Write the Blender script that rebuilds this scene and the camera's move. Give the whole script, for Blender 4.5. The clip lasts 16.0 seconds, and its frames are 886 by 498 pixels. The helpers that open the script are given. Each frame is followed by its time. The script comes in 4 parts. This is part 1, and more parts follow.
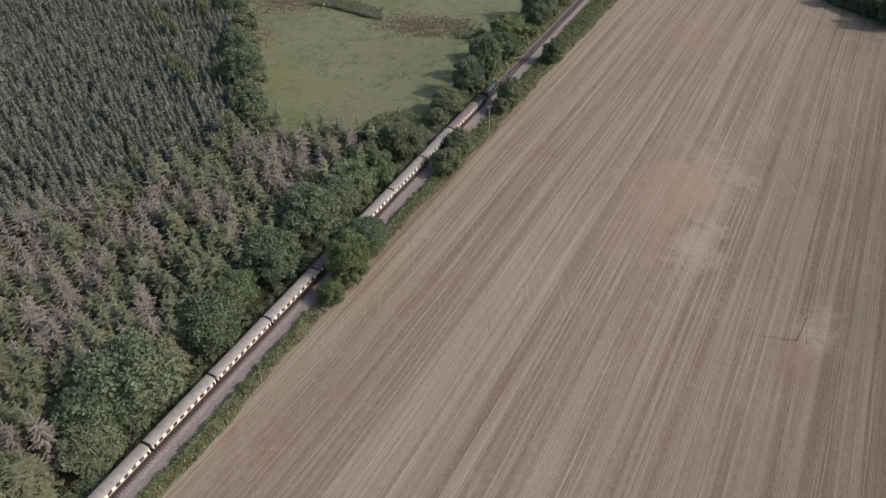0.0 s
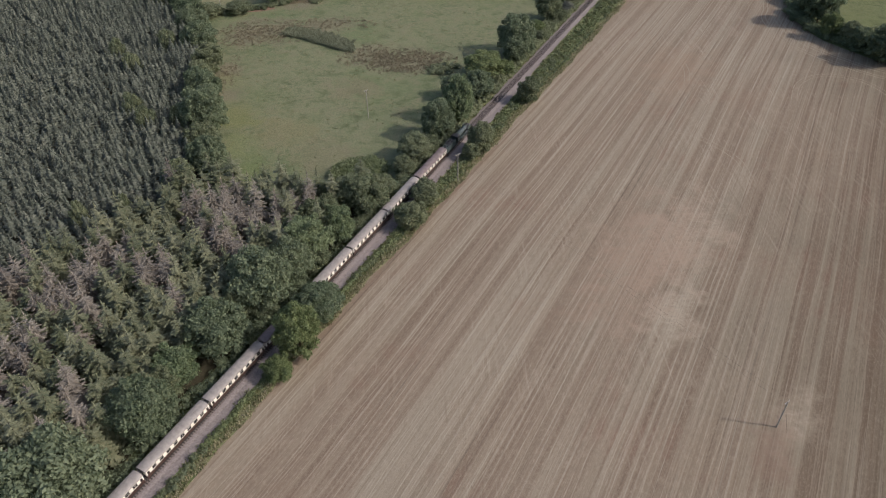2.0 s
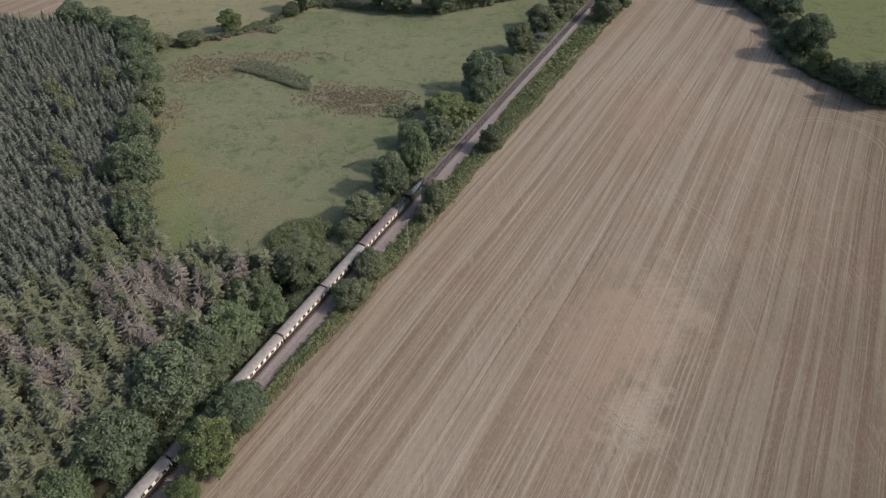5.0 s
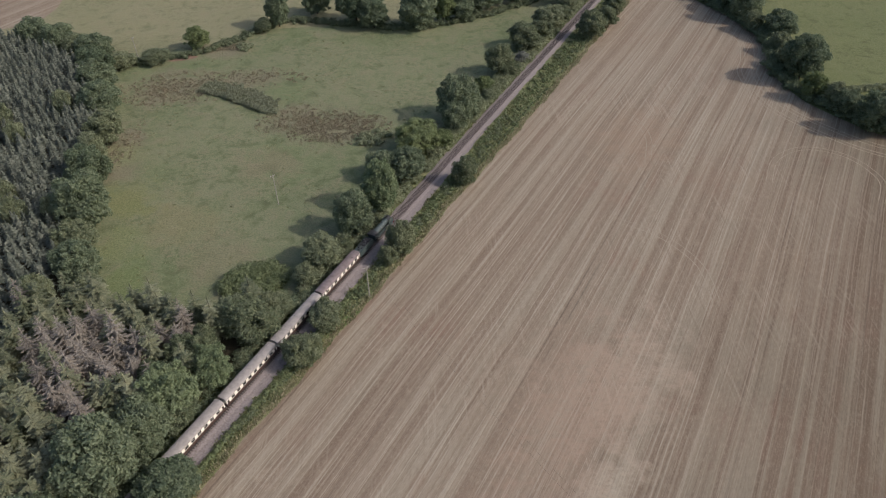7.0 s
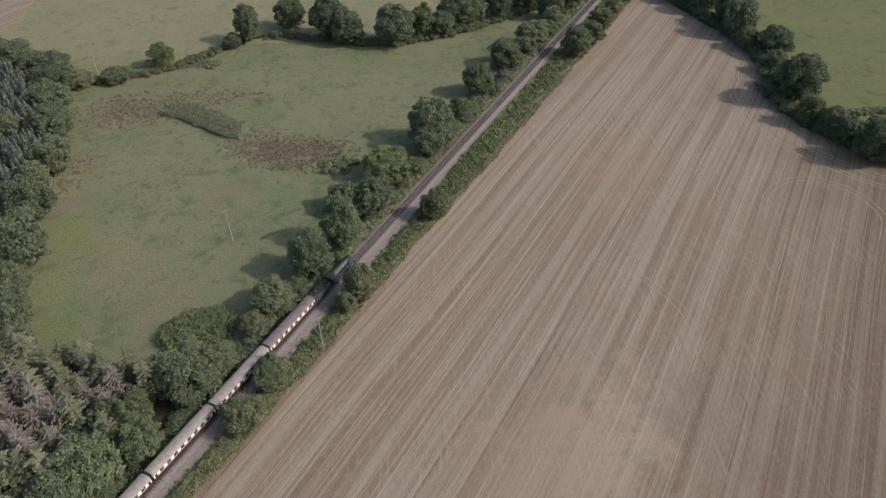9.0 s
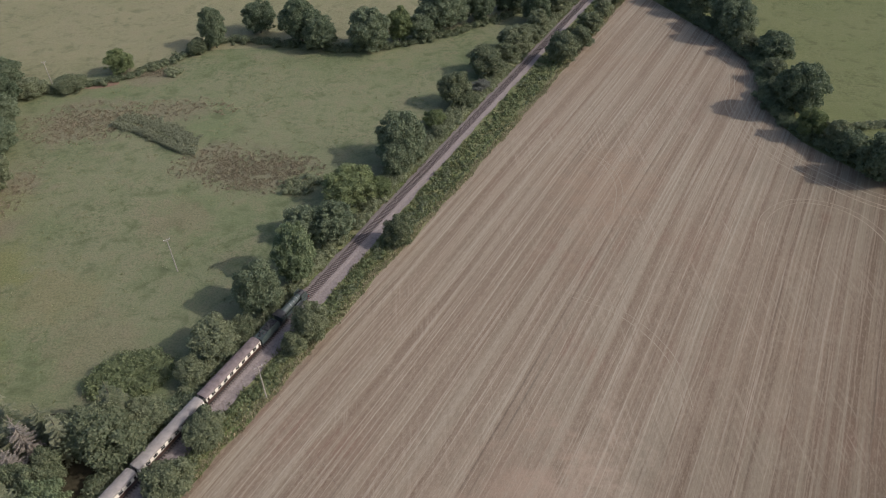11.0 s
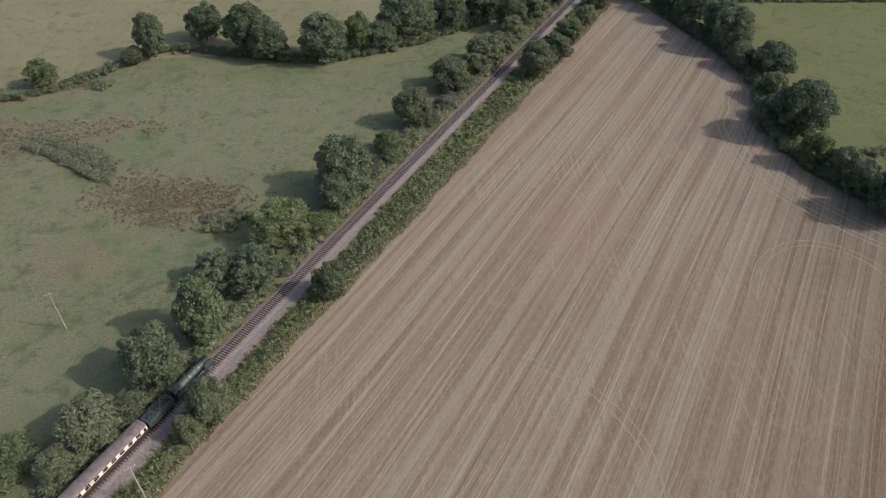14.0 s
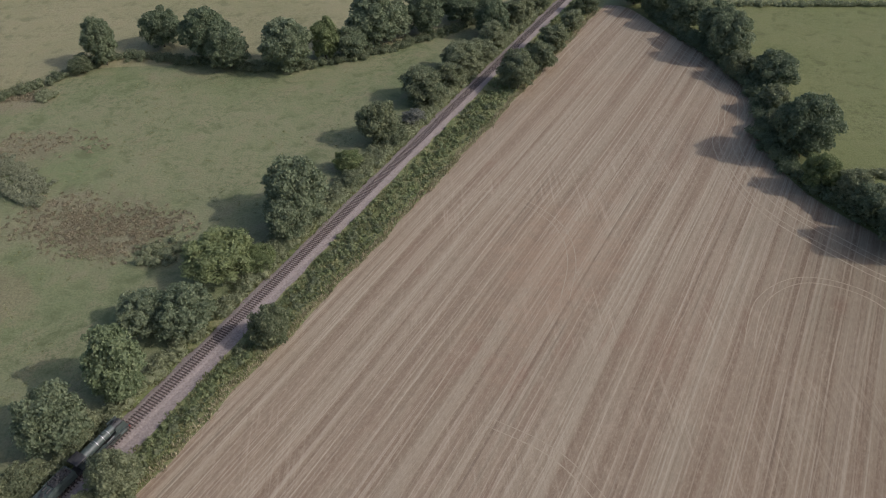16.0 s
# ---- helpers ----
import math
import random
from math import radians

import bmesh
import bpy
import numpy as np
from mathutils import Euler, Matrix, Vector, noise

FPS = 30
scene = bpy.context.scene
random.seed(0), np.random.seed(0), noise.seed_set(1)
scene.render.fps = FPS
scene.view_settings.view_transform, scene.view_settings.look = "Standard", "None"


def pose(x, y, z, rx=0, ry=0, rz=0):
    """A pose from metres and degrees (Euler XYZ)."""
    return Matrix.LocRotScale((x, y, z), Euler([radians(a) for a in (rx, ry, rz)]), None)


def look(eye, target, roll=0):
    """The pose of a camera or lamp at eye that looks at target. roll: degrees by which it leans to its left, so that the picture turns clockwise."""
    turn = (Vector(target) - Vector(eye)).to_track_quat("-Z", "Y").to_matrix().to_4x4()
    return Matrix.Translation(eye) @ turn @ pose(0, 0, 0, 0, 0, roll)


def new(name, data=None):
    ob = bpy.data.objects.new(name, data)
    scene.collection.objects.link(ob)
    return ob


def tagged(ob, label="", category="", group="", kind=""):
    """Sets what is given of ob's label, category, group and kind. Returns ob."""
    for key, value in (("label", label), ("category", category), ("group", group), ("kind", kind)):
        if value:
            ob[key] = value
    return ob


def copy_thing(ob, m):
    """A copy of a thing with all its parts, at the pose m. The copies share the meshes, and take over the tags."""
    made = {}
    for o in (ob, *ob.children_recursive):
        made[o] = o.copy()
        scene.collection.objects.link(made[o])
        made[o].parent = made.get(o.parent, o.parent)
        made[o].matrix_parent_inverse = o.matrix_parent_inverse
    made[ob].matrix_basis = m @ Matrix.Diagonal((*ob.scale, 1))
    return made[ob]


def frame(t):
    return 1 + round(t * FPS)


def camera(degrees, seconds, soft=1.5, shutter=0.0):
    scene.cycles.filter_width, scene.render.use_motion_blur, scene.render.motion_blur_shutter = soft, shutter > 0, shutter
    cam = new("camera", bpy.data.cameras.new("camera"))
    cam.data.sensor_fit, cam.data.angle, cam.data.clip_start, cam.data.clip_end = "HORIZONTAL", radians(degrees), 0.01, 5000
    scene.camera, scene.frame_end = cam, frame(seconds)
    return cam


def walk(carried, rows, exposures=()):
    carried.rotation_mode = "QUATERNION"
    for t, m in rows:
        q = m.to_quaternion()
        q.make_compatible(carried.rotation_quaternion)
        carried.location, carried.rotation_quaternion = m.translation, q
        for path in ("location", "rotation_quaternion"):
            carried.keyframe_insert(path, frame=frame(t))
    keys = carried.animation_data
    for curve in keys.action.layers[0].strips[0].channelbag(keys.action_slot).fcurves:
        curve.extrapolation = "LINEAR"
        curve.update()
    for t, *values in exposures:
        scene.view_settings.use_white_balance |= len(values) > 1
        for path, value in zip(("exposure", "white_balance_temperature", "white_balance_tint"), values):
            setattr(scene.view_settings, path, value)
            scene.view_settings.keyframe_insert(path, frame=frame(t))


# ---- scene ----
# camera: a drone flying beside a single-track railway, looking down ahead
cam = camera(64.5, 16.0, soft=1.15)
PATH = [
    (0.0, 0.00, 0.00, 126.48, 0.000, -39.901, -1.724),
    (0.5, 2.56, 4.97, 127.61, -0.121, -39.771, -1.569),
    (1.0, 5.11, 9.94, 128.72, -0.260, -39.650, -1.492),
    (1.5, 7.65, 14.91, 129.81, -0.381, -39.547, -1.445),
    (2.0, 10.19, 19.87, 130.87, -0.483, -39.511, -1.383),
    (2.5, 12.72, 24.82, 131.88, -0.559, -39.501, -1.385),
    (3.0, 15.24, 29.76, 132.83, -0.612, -39.532, -1.395),
    (3.5, 17.77, 34.72, 133.74, -0.649, -39.584, -1.376),
    (4.0, 20.30, 39.68, 134.59, -0.726, -39.669, -1.344),
    (6.5, 33.20, 64.88, 136.40, -0.912, -39.923, -1.174),
    (7.0, 35.88, 69.93, 136.17, -0.921, -39.894, -1.145),
    (7.5, 38.56, 74.98, 135.87, -0.914, -39.835, -1.127),
    (8.0, 41.25, 80.03, 135.49, -0.908, -39.809, -1.110),
    (8.5, 43.95, 85.08, 135.03, -0.906, -39.784, -1.105),
    (9.0, 46.63, 90.13, 134.49, -0.888, -39.795, -1.072),
    (11.5, 59.89, 115.64, 128.28, -0.744, -40.128, -1.115),
    (12.0, 62.48, 120.85, 126.71, -0.737, -40.144, -1.114),
    (12.5, 65.05, 126.07, 125.11, -0.730, -40.165, -1.074),
    (13.0, 67.61, 131.29, 123.49, -0.740, -40.167, -1.029),
    (13.5, 70.16, 136.53, 121.85, -0.742, -40.170, -0.981),
    (14.0, 72.69, 141.77, 120.21, -0.745, -40.175, -0.903),
    (14.5, 75.22, 147.02, 118.56, -0.743, -40.180, -0.849),
    (15.0, 77.74, 152.28, 116.91, -0.773, -40.185, -0.776),
    (15.5, 80.26, 157.53, 115.27, -0.767, -40.163, -0.762),
    (16.0, 82.78, 162.77, 113.63, -0.741, -40.161, -0.816),
]
walk(cam, [(t, pose(x, y, z, 0, 0, yaw) @ pose(0, 0, 0, 90 + pitch) @ pose(0, 0, 0, 0, 0, roll)) for t, x, y, z, yaw, pitch, roll in PATH],
     exposures=[(0.0, 0.15, 6260, 13.2), (16.0, 0.15, 6260, 13.2)])

# ---- light: afternoon sun from the right, thin haze
SUN_TO = Vector((0.974, -0.227, 0.0))          # level direction towards the sun
SUN_UP = radians(37.0)
world = bpy.data.worlds.new("sky")
scene.world = world
world.use_nodes = True
wn = world.node_tree.nodes
sky = wn.new("ShaderNodeTexSky")
sky.sky_type = "NISHITA"
sky.sun_disc = False
sky.sun_elevation = SUN_UP
sky.sun_rotation = math.atan2(SUN_TO.x, SUN_TO.y)
sky.dust_density = 3.0
world.node_tree.links.new(sky.outputs["Color"], wn["Background"].inputs["Color"])
wn["Background"].inputs["Strength"].default_value = 0.15
sun = new("sun", bpy.data.lights.new("sun", "SUN"))
sun.data.energy = 2.4
sun.data.angle = radians(0.6)
sun.data.color = (1.0, 0.95, 0.90)
toward = SUN_TO.normalized() * math.cos(SUN_UP) + Vector((0, 0, math.sin(SUN_UP)))
sun.matrix_world = look(toward * 300, (0, 0, 0))


# ---- material helpers
class Nodes:
    def __init__(self, name):
        self.mat = bpy.data.materials.new(name)
        self.mat.use_nodes = True
        self.tree = self.mat.node_tree
        self.bsdf = self.tree.nodes["Principled BSDF"]
        self.out = self.tree.nodes["Material Output"]

    def add(self, kind, **sets):
        n = self.tree.nodes.new(kind)
        for k, v in sets.items():
            if k == "operation":
                n.operation = v
            elif k == "blend_type":
                n.blend_type = v
        return n

    def link(self, a, b):
        self.tree.links.new(a, b)

    def math(self, op, a, b=None, c=None):
        n = self.add("ShaderNodeMath", operation=op)
        for i, v in enumerate((a, b, c)):
            if v is None:
                continue
            if isinstance(v, (int, float)):
                n.inputs[i].default_value = v
            else:
                self.link(v, n.inputs[i])
        return n.outputs[0]

    def noise(self, vec, scale, detail=4.0, rough=0.55, distort=0.0):
        n = self.add("ShaderNodeTexNoise")
        n.inputs["Scale"].default_value = scale
        n.inputs["Detail"].default_value = detail
        n.inputs["Roughness"].default_value = rough
        n.inputs["Distortion"].default_value = distort
        if vec is not None:
            self.link(vec, n.inputs["Vector"])
        return n.outputs["Fac"]

    def ramp(self, fac, stops):
        n = self.add("ShaderNodeValToRGB")
        e = n.color_ramp.elements
        while len(e) < len(stops):
            e.new(0.5)
        for el, (p, c) in zip(e, stops):
            el.position = p
            el.color = (*c, 1) if len(c) == 3 else c
        self.link(fac, n.inputs["Fac"])
        return n.outputs["Color"]

    def mix(self, fac, a, b, blend="MIX"):
        n = self.tree.nodes.new("ShaderNodeMix")
        n.data_type = "RGBA"
        n.blend_type = blend
        for sock, v in ((n.inputs[0], fac), (n.inputs[6], a), (n.inputs[7], b)):
            if isinstance(v, (int, float)):
                sock.default_value = v
            elif isinstance(v, tuple):
                sock.default_value = (*v, 1)
            else:
                self.link(v, sock)
        return n.outputs[2]

    def pos(self):
        return self.add("ShaderNodeNewGeometry").outputs["Position"]

    def mapped(self, vec, rz=0.0, scale=(1, 1, 1), loc=(0, 0, 0)):
        n = self.add("ShaderNodeMapping")
        n.inputs["Rotation"].default_value = (0, 0, rz)
        n.inputs["Scale"].default_value = scale
        n.inputs["Location"].default_value = loc
        self.link(vec, n.inputs["Vector"])
        return n.outputs["Vector"]

    def done(self, color, rough=0.8, bump=None, depth=0.1, metal=0.0, spec=0.3):
        b = self.bsdf
        if isinstance(color, tuple):
            b.inputs["Base Color"].default_value = (*color, 1)
        else:
            self.link(color, b.inputs["Base Color"])
        b.inputs["Roughness"].default_value = rough
        b.inputs["Metallic"].default_value = metal
        b.inputs["Specular IOR Level"].default_value = spec
        if bump is not None:
            n = self.add("ShaderNodeBump")
            n.inputs["Distance"].default_value = depth
            n.inputs["Strength"].default_value = 0.7
            self.link(bump, n.inputs["Height"])
            self.link(n.outputs["Normal"], b.inputs["Normal"])
        return self.mat


def leaf_material(name, dark, light, spread=0.5, glow=0.42):
    m = Nodes(name)
    g = m.add("ShaderNodeNewGeometry")
    o = m.add("ShaderNodeObjectInfo")
    f = m.math("MULTIPLY_ADD", g.outputs["Random Per Island"], spread, 0.0)
    f = m.math("MULTIPLY_ADD", o.outputs["Random"], 1.0 - spread, f)
    big = m.noise(g.outputs["Position"], 0.35, 2)
    f = m.math("MULTIPLY_ADD", m.math("SUBTRACT", big, 0.5), 0.7, f)
    col = m.ramp(f, [(0.0, dark), (1.0, light)])
    m.done(col, 0.62, spec=0.25)
    tr = m.add("ShaderNodeBsdfTranslucent")
    m.link(col, tr.inputs["Color"])
    sh = m.add("ShaderNodeMixShader")
    sh.inputs[0].default_value = glow
    m.link(m.bsdf.outputs[0], sh.inputs[1])
    m.link(tr.outputs[0], sh.inputs[2])
    m.link(sh.outputs[0], m.out.inputs["Surface"])
    return m.mat


def plain_material(name, a, b, scale=2.0, rough=0.6, metal=0.0, spec=0.4):
    m = Nodes(name)
    n = m.noise(m.pos(), scale, 5, 0.6)
    return m.done(m.ramp(n, [(0.3, a), (0.7, b)]), rough, n, 0.01, metal, spec)


ROW_TURN = radians(30.5)                       # the drilling rows' heading, clockwise from +y


def stubble_material(name):
    m = Nodes(name)
    p = m.pos()
    # across the rows: x, along them: y
    wob = m.noise(p, 0.004, 1)
    r = m.mapped(p, rz=ROW_TURN)
    sep = m.add("ShaderNodeSeparateXYZ")
    m.link(r, sep.inputs[0])
    v = m.math("MULTIPLY_ADD", m.math("SUBTRACT", wob, 0.5), 7.0, sep.outputs["X"])
    u = sep.outputs["Y"]

    def streak(across, along, detail=2.0, rough=0.6):
        c = m.add("ShaderNodeCombineXYZ")
        m.link(m.math("MULTIPLY", v, across), c.inputs["X"])
        m.link(m.math("MULTIPLY", u, along), c.inputs["Y"])
        return m.noise(c.outputs[0], 1.0, detail, rough)

    def weight(fac, lo, hi, top):
        stops = [(lo, (0, 0, 0)), (hi, (top,) * 3)] if lo < hi else [(hi, (top,) * 3), (lo, (0, 0, 0))]
        return m.ramp(fac, stops)

    def both(a, b):
        return m.mix(1.0, a, b, "MULTIPLY")

    swath = streak(0.22, 0.003, 1.0)
    row = streak(0.62, 0.005, 2.0)
    fine = streak(1.5, 0.010, 2.0, 0.7)
    hair = streak(4.2, 0.03, 2.0, 0.7)
    grain = m.noise(p, 1.6, 5, 0.7)
    broad = m.noise(p, 0.016, 4, 0.6)
    ragged = m.noise(p, 0.10, 5, 0.7)
    col = m.ramp(broad, [(0.25, (0.262, 0.190, 0.128)), (0.5, (0.283, 0.224, 0.157)), (0.75, (0.266, 0.217, 0.155))])
    # the combine's swaths: darker soil and greyer chaff by turns
    col = m.mix(weight(swath, 0.46, 0.56, 0.72), col, (0.216, 0.152, 0.104))
    col = m.mix(weight(swath, 0.46, 0.34, 0.30), col, (0.312, 0.260, 0.188))
    col = m.mix(weight(row, 0.51, 0.64, 0.42), col, (0.352, 0.292, 0.211))
    col = m.mix(weight(row, 0.47, 0.37, 0.60), col, (0.190, 0.134, 0.090))
    # lines of straw and bare drills, broken along their length
    torn = m.ramp(streak(0.45, 0.035, 4.0, 0.7), [(0.34, (0.2, 0.2, 0.2)), (0.56, (1, 1, 1))])
    col = m.mix(both(weight(fine, 0.545, 0.63, 0.55), torn), col, (0.428, 0.362, 0.270))
    col = m.mix(both(weight(fine, 0.44, 0.34, 0.42), torn), col, (0.160, 0.114, 0.077))
    col = m.mix(weight(hair, 0.55, 0.68, 0.15), col, (0.400, 0.334, 0.246))
    col = m.mix(weight(hair, 0.44, 0.32, 0.15), col, (0.176, 0.128, 0.088))
    # two pale lines at each pass of the machine, every 6.2 m or so
    bout = m.math("PINGPONG", m.math("MULTIPLY_ADD", m.noise(p, 0.03, 3), 2.2, v), 3.1)
    pale = both(m.ramp(m.math("ABSOLUTE", m.math("SUBTRACT", bout, 0.7)), [(0.04, (0.5, 0.5, 0.5)), (0.20, (0, 0, 0))]), torn)
    col = m.mix(pale, col, (0.430, 0.358, 0.262))
    col = m.mix(m.ramp(grain, [(0.50, (0, 0, 0)), (0.72, (0.45, 0.45, 0.45))]), col, (0.352, 0.286, 0.204))
    # loose straw dragged about in drifts, and redder bare soil
    col = m.mix(weight(ragged, 0.56, 0.70, 0.40), col, (0.352, 0.285, 0.205))
    col = m.mix(both(weight(m.noise(p, 0.028, 4, 0.65), 0.54, 0.66, 0.55), weight(row, 0.56, 0.42, 1.0)), col, (0.238, 0.150, 0.104))
    # straw raked across the rows in patches, where machines turned
    for k, (turn, lo) in enumerate(((0.55, 0.50), (-0.42, 0.52), (1.25, 0.55))):
        q = m.mapped(p, rz=ROW_TURN + turn, scale=(1.3, 0.045, 1), loc=(7.0 * k, 3.0 * k, 0))
        scuff = m.noise(q, 1.0, 3, 0.7, 0.9)
        where = weight(m.noise(m.mapped(p, loc=(40.0 * k, 11.0, 0)), 0.022, 3, 0.6), lo, lo + 0.12, 1.0)
        col = m.mix(both(weight(scuff, 0.56, 0.68, 0.48), where), col, (0.410, 0.340, 0.250))
        col = m.mix(both(weight(scuff, 0.42, 0.34, 0.35), where), col, (0.190, 0.138, 0.096))
    # chopped straw and clods
    speck = m.noise(m.mapped(r, scale=(3.0, 0.5, 1)), 1.0, 4, 0.75)
    col = m.mix(m.ramp(speck, [(0.32, (0.40, 0.40, 0.40)), (0.47, (0, 0, 0))]), col, (0.165, 0.122, 0.086))
    col = m.mix(m.ramp(speck, [(0.53, (0, 0, 0)), (0.68, (0.4, 0.4, 0.4))]), col, (0.44, 0.36, 0.26))
    # darker across the rows towards the far side, uneven by the broad noise
    far_dark = m.ramp(m.math("MULTIPLY_ADD", v, 0.0105, m.math("MULTIPLY_ADD", broad, 0.7, 0.04)), [(0.22, (0, 0, 0)), (0.85, (1, 1, 1))])
    col = m.mix(far_dark, col, (0.60, 0.59, 0.56), "MULTIPLY")
    # wheelings of the sprayer, two ruts every 24 m
    w = m.math("PINGPONG", m.math("ADD", v, 6.0), 12.0)
    rut = m.math("COMPARE", w, 11.0, 0.22)
    broken = m.math("MULTIPLY", rut, m.ramp(streak(0.2, 0.02), [(0.45, (0, 0, 0)), (0.7, (0.5, 0.5, 0.5))]))
    col = m.mix(broken, col, (0.122, 0.092, 0.065))
    # trampled, straw-covered ground and a redder bare patch
    for (cx, cy, size, tint, much) in ((84, 182, 17, (0.420, 0.328, 0.236), 0.62), (71, 150, 10, (0.450, 0.370, 0.270), 0.68),
                                       (88, 114, 7, (0.415, 0.335, 0.240), 0.6), (81, 107, 7, (0.235, 0.160, 0.112), 0.7), (68, 172, 22, (0.345, 0.240, 0.168), 0.6),
                                       (112, 292, 22, (0.322, 0.219, 0.145), 0.45)):
        d = m.add("ShaderNodeVectorMath", operation="DISTANCE")
        m.link(m.mapped(r, scale=(1.25, 0.6, 0)), d.inputs[0])
        cr, sr = math.cos(ROW_TURN), math.sin(ROW_TURN)
        d.inputs[1].default_value = (1.25 * (cx * cr - cy * sr), 0.6 * (cx * sr + cy * cr), 0)
        q = m.math("DIVIDE", d.outputs["Value"], float(size))
        q = m.math("MULTIPLY_ADD", m.math("SUBTRACT", m.noise(p, 0.13, 5, 0.7), 0.5), 2.8, q)
        k = m.ramp(q, [(0.25, (much, much, much)), (1.0, (0, 0, 0))])
        k2 = m.mix(0.55, k, m.mix(1.0, k, m.ramp(m.noise(p, 0.7, 4, 0.7), [(0.4, (0, 0, 0)), (0.6, (1, 1, 1))]), "MULTIPLY"))
        col = m.mix(k2, col, tint)
    col = m.mix(1.0, col, (0.87, 0.875, 0.87), "MULTIPLY")
    return m.done(col, 0.9, m.math("ADD", fine, m.math("MULTIPLY", grain, 0.6)), 0.10, spec=0.1)


def grass_material(name, lush, dry, brown, patch=0.02, brownish=0.5, worn=()):
    m = Nodes(name)
    p = m.pos()
    a = m.noise(p, patch, 5, 0.62)
    b = m.noise(p, 0.16, 5, 0.65, 0.4)
    c = m.noise(p, 1.7, 4, 0.7)
    col = m.ramp(a, [(0.30, lush), (0.52, dry), (0.70, lush)])
    col = m.mix(m.ramp(b, [(0.50, (0, 0, 0)), (0.70, (brownish,) * 3)]), col, brown)
    dark = tuple(x * 0.62 for x in lush)
    col = m.mix(m.ramp(b, [(0.34, (0.65, 0.65, 0.65)), (0.47, (0, 0, 0))]), col, dark)
    col = m.mix(m.ramp(c, [(0.36, (0.55, 0.55, 0.55)), (0.56, (0, 0, 0))]), col, dark)
    fleck = m.math("MULTIPLY", m.ramp(m.noise(p, 0.55, 4, 0.7), [(0.50, (0, 0, 0)), (0.62, (1, 1, 1))]), m.ramp(m.noise(p, 0.035, 3), [(0.45, (0, 0, 0)), (0.62, (0.7, 0.7, 0.7))]))
    col = m.mix(fleck, col, dark)
    for cx, cy, size, tint, much in worn:
        d = m.add("ShaderNodeVectorMath", operation="DISTANCE")
        m.link(p, d.inputs[0])
        d.inputs[1].default_value = (cx, cy, 0)
        q = m.math("MULTIPLY_ADD", m.math("SUBTRACT", m.noise(p, 0.11, 5, 0.7), 0.5), 2.4, m.math("DIVIDE", d.outputs["Value"], float(size)))
        col = m.mix(m.ramp(q, [(0.45, (much, much, much)), (0.95, (0, 0, 0))]), col, m.mix(m.ramp(c, [(0.35, (0, 0, 0)), (0.65, (1, 1, 1))]), tuple(x * 0.55 for x in tint), tint))
    return m.done(col, 0.9, m.math("ADD", c, m.math("MULTIPLY", b, 2.0)), 0.3, spec=0.15)


BROWNED = (0.232, 0.196, 0.126)
MEADOW = grass_material("meadow_grass", (0.136, 0.164, 0.074), (0.190, 0.190, 0.104), (0.232, 0.184, 0.118),
                        worn=((0, 308, 17, BROWNED, 0.55), (-18, 317, 15, BROWNED, 0.5), (-60, 384, 16, BROWNED, 0.7), (-72, 345, 22, BROWNED, 0.6), (-40, 350, 14, BROWNED, 0.6), (-79, 302, 11, BROWNED, 0.7), (-74, 280, 9, BROWNED, 0.6),
                              (-22, 282, 14, (0.25, 0.205, 0.125), 0.5), (-46, 250, 16, (0.24, 0.215, 0.11), 0.6), (-66, 262, 14, (0.21, 0.215, 0.085), 0.7), (-30, 232, 14, (0.235, 0.205, 0.12), 0.5), (-78, 292, 11, (0.240, 0.236, 0.118), 0.7), (-62, 240, 11, (0.205, 0.225, 0.098), 0.7), (-54, 222, 10, (0.170, 0.205, 0.080), 0.7)))
PASTURE = grass_material("pasture_grass", (0.129, 0.147, 0.057), (0.151, 0.157, 0.068), (0.164, 0.147, 0.077), 0.012, 0.25)
DRY_GRASS = grass_material("dry_pasture_grass", (0.200, 0.195, 0.099), (0.240, 0.220, 0.124), (0.253, 0.203, 0.128), 0.012, 0.4)
VERGE = grass_material("verge_grass", (0.130, 0.166, 0.062), (0.205, 0.200, 0.096), (0.232, 0.208, 0.118), 0.06, 0.7)
STUBBLE = stubble_material("stubble")
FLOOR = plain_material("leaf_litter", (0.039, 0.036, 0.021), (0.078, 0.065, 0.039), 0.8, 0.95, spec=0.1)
STRAW = plain_material("loose_straw", (0.258, 0.211, 0.146), (0.318, 0.265, 0.190), 1.5, 0.9, spec=0.1)
REDSOIL = plain_material("red_soil", (0.170, 0.101, 0.070), (0.260, 0.176, 0.126), 0.5, 0.95, spec=0.1)
BARK = plain_material("bark", (0.055, 0.042, 0.030), (0.11, 0.088, 0.066), 3, 0.95, spec=0.1)
DEADWOOD = plain_material("dead_bark", (0.16, 0.125, 0.105), (0.27, 0.22, 0.19), 3, 0.95, spec=0.1)
OAK = leaf_material("oak_leaves", (0.088, 0.119, 0.066), (0.226, 0.258, 0.152))
ASH = leaf_material("ash_leaves", (0.124, 0.166, 0.082), (0.254, 0.294, 0.160))
SALLOW = leaf_material("sallow_leaves", (0.116, 0.150, 0.058), (0.236, 0.268, 0.124))
THORN = leaf_material("thorn_leaves", (0.110, 0.134, 0.072), (0.282, 0.298, 0.172))
LINESIDE = leaf_material("lineside_leaves", (0.134, 0.168, 0.074), (0.270, 0.294, 0.150))
GREY = leaf_material("grey_willow_leaves", (0.115, 0.125, 0.095), (0.22, 0.225, 0.185))
